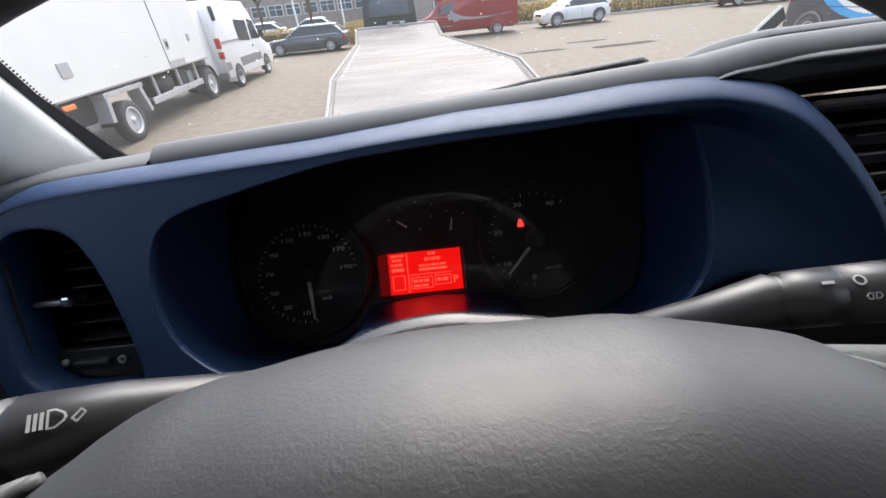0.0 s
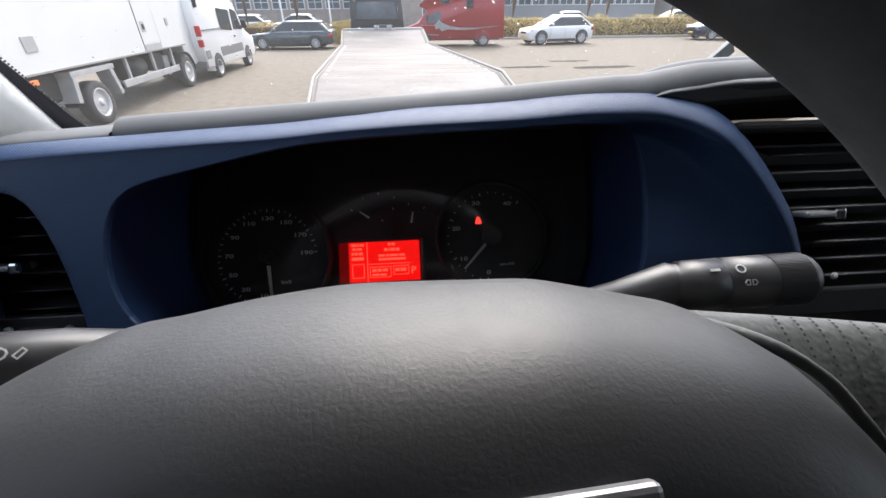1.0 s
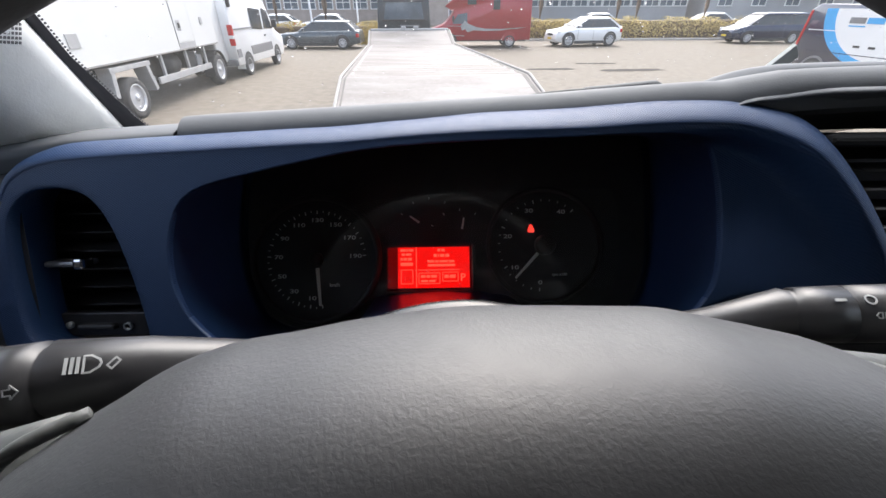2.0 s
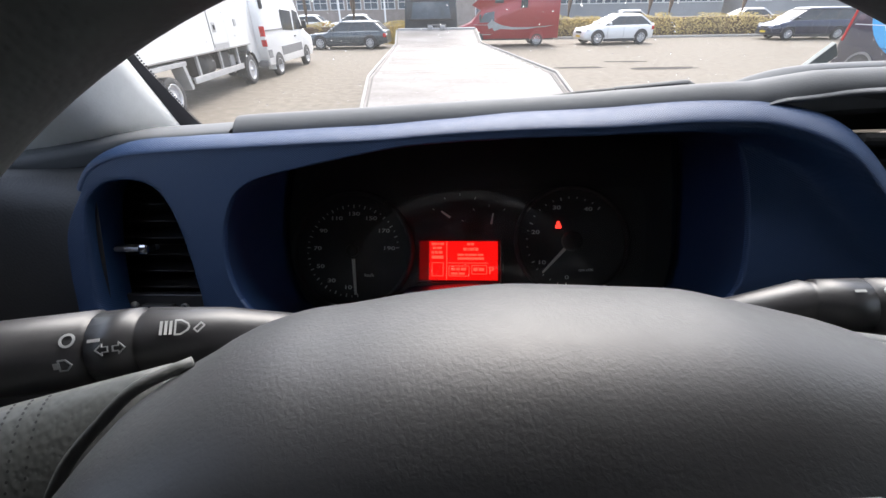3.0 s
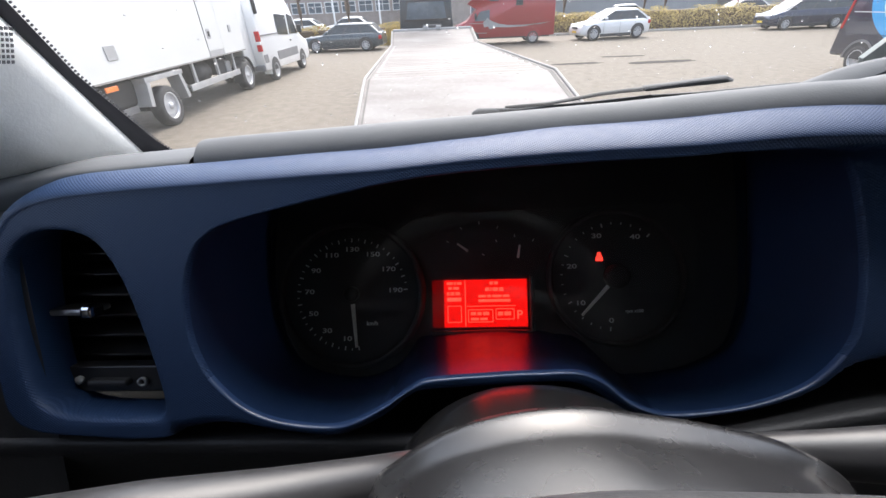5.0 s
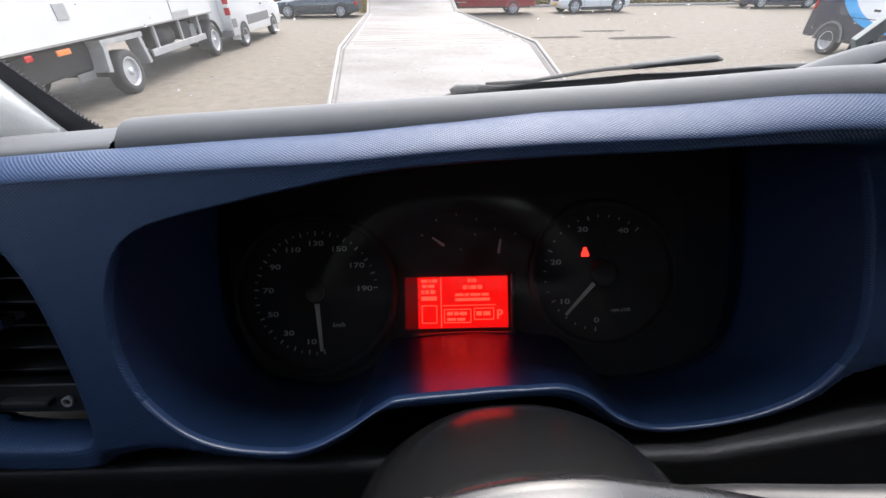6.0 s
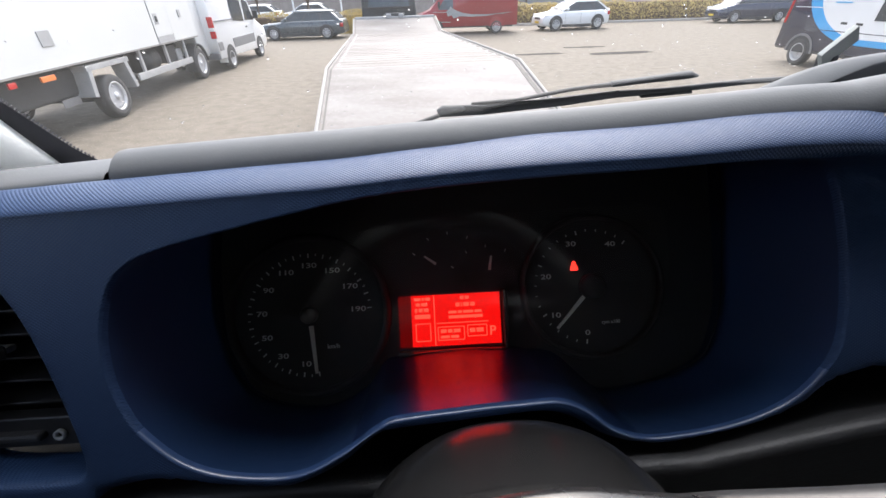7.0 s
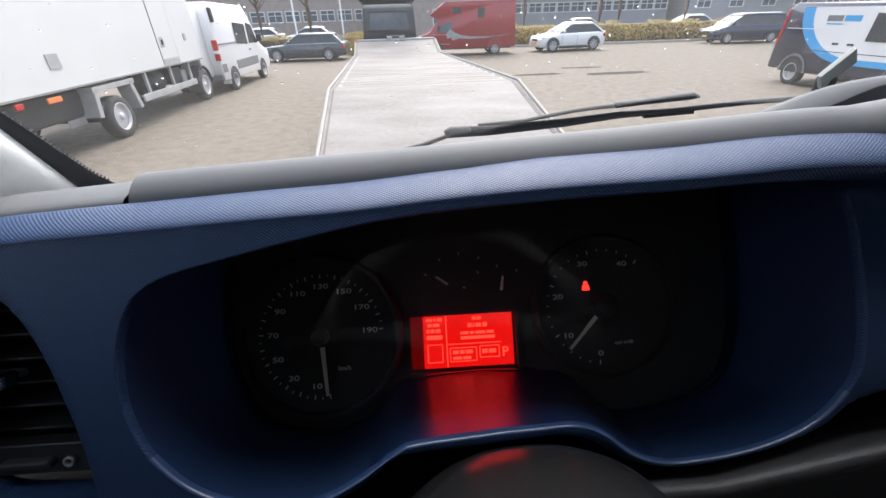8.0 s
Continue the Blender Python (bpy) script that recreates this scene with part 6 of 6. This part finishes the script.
def hedge(x0, x1, y0, y1, height, count):
    vs, fs = [], []
    for k in range(count):
        x = rnd.uniform(x0, x1)
        top = height * (0.86 + 0.14 * math.sin(x * 1.7) * math.sin(x * 0.63 + 1) + 0.10 * noise.noise(Vector((x * 1.3, 0, 3))))
        z = top * (0.06 + 0.94 * rnd.random() ** 0.7)
        d = rnd.random() ** 2
        y = y0 + (y1 - y0) * d + 0.15 * noise.noise(Vector((x * 2, z * 2, 0)))
        c = Vector((x, y, z))
        u = Vector(rnd.normal(size=3)).normalized()
        w = u.orthogonal().normalized()
        a = rnd.uniform(0.03, 0.065)
        i = len(vs)
        vs += [c - u * a, c + w * a * 0.55, c + u * a, c - w * a * 0.55]
        fs.append((i, i + 1, i + 2, i + 3))
    me = bpy.data.meshes.new("hedge")
    me.from_pydata([tuple(v) for v in vs], [], fs)
    me.materials.append(M["hedge"])
    return tagged(new("hedge", me), "yellow-green autumn hedge of small leaves along the yard", "hedge", kind="stuff")


hedge(4.0, 32.0, 32.3, 33.8, 1.55, 26000)
hedge(-17.0, -0.5, 33.0, 34.2, 1.25, 12000)
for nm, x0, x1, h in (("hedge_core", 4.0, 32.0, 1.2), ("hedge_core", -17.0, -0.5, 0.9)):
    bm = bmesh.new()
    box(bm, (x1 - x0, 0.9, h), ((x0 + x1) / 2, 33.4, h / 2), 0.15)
    tagged(new(nm, mesh(nm, bm, "hedge_dark")), "solid dark brown core inside the autumn hedge", "hedge", kind="stuff")

# tall yellow grass beside the estate car
vs, fs = [], []
for k in range(900):
    x, y = -3.6 + rnd.normal() * 0.5, 29.5 + rnd.normal() * 0.3
    h, lx, ly = rnd.uniform(0.7, 1.5), rnd.normal() * 0.3, rnd.normal() * 0.2
    i = len(vs)
    vs += [(x - 0.012, y, 0), (x + 0.012, y, 0), (x + lx, y + ly, h)]
    fs.append((i, i + 1, i + 2))
me = bpy.data.meshes.new("tall_grass")
me.from_pydata(vs, [], fs)
me.materials.append(M["hedge"])
tagged(new("tall_grass", me), "clump of tall yellow grass beside the parked car", "grass", kind="stuff")


# trees: bare autumn trunks with limbs and twigs
def tree(x, y, height, r):
    t = thing("tree", pose(x, y, 0), "bare grey-brown street tree in winter", "tree", "street trees")
    bm = bmesh.new()
    tube(bm, [(0, 0, 0), (0.03, 0, height * 0.3), (-0.04, 0.03, height * 0.6), (0.05, 0, height)], [r, r * 0.8, r * 0.55, r * 0.1], 10)
    trunk = part("trunk", bm, "bark", t)
    bm = bmesh.new()
    for k in range(16):
        z = height * rnd.uniform(0.35, 0.95)
        a, ln = rnd.uniform(0, 6.28), rnd.uniform(1.0, 2.2)
        p0 = Vector((0, 0, z))
        p1 = p0 + Vector((math.cos(a) * ln * 0.5, math.sin(a) * ln * 0.5, ln * 0.5))
        p2 = p1 + Vector((math.cos(a) * ln * 0.4, math.sin(a) * ln * 0.4, ln * 0.6))
        tube(bm, [p0, p1, p2], [r * 0.28, r * 0.16, 0.008], 6)
        for j in range(5):
            b = p0.lerp(p2, rnd.uniform(0.3, 0.95))
            tube(bm, [b, b + Vector(rnd.normal(size=3)) * 0.35 + Vector((0, 0, 0.4))], [0.012, 0.004], 4)
    part("limbs", bm, "bark", t)
    return t


for x, y, h, r in ((-8.7, 38, 7.5, 0.28), (15.0, 37.5, 7.5, 0.22), (16.6, 37.5, 7, 0.2), (8.6, 37, 7, 0.2), (22.5, 38, 7, 0.2), (-13.0, 39, 7, 0.2)):
    tree(x, y, h, r)


def lamp_post(x, y):
    t = thing("lamp_post", pose(x, y, 0), "slender white lamp post", "lamp post", "lamp posts")
    bm = bmesh.new()
    tube(bm, [(0, 0, 0), (0, 0, 1.2), (0, 0, 7)], [0.09, 0.07, 0.05], 12)
    part("pole", bm, "white_frame", t)
    part("lamp_head", boxm((0.5, 0.2, 0.1), (0.2, 0, 7.0), 0.03), "greytrim", t)


lamp_post(-9.6, 37.0)
lamp_post(-6.4, 40.0)

# more parked cars behind the hedge
for p in bpy.data.objects[:]:
    if p.name == "suv":
        for x, y in ((14.0, 40.5), (-9.5, 40.5), (-14.0, 41.0), (24.5, 41.0)):
            c = copy_thing(p, pose(x, y, 0, 0, 0, 180))
            tagged(c, "pale compact car parked behind the hedge", "car", "cars behind the hedge")


# office buildings
def office(name, x0, x1, y, height, wall, label, rows, first, pitch, win_w, win_h):
    b = thing(name, pose((x0 + x1) / 2, y, 0), label, "building")
    w = x1 - x0
    part("wall", boxm((w, 10, height), (0, 5, height / 2), 0.0), wall, b)
    part("roof", boxm((w + 0.4, 10.4, 0.3), (0, 5, height + 0.15), 0.03), "greytrim", b)
    fr, gl = bmesh.new(), boxm((win_w, 0.04, win_h), (0, 0, 0))
    for sx, sz, a, c in ((0, win_h / 2, win_w + 0.16, 0.1), (0, -win_h / 2, win_w + 0.16, 0.1), (win_w / 2, 0, 0.1, win_h), (-win_w / 2, 0, 0.1, win_h), (0, 0, 0.07, win_h), (0, win_h * 0.12, win_w, 0.07)):
        box(fr, (a, 0.12, c), (sx, -0.02, sz), 0.01)
    fme, gme = mesh("window_frame", fr, "white_frame"), mesh("window", gl, "winglass")
    for r in range(rows):
        n = int(w / pitch)
        for k in range(n):
            g = new("window", gme)
            g.parent, g.location = b, (-w / 2 + pitch * (k + 0.5), -0.03, first + r * 3.2)
            f2 = new("window_frame", fme)
            f2.parent = g
    return b


office("office_building", 13, 34, 62, 9, "facade", "grey-blue clad office with white window frames", 2, 2.55, 1.9, 1.7, 1.1)
office("office_building", 35.5, 62, 60, 9, "facade", "grey-blue clad office with white window frames", 2, 2.6, 4.4, 1.8, 1.2)
office("office_building", -40, 11, 66, 10, "brick", "brown brick office with white window frames", 3, 2.4, 2.4, 1.9, 1.3)
office("office_building", -5, 11.5, 58, 8, "brick", "brown brick hall with white doors", 1, 1.6, 5.5, 2.4, 2.2)
for x, z, w, h in ((24, 4.4, 20, 0.5), (49, 4.2, 12, 0.6)):
    setting("canopy", boxm((w, 1.2, h), (x, 59.0 if x > 40 else 61.2, z), 0.02), "white_frame", "white canopy band on the office front", "canopy")
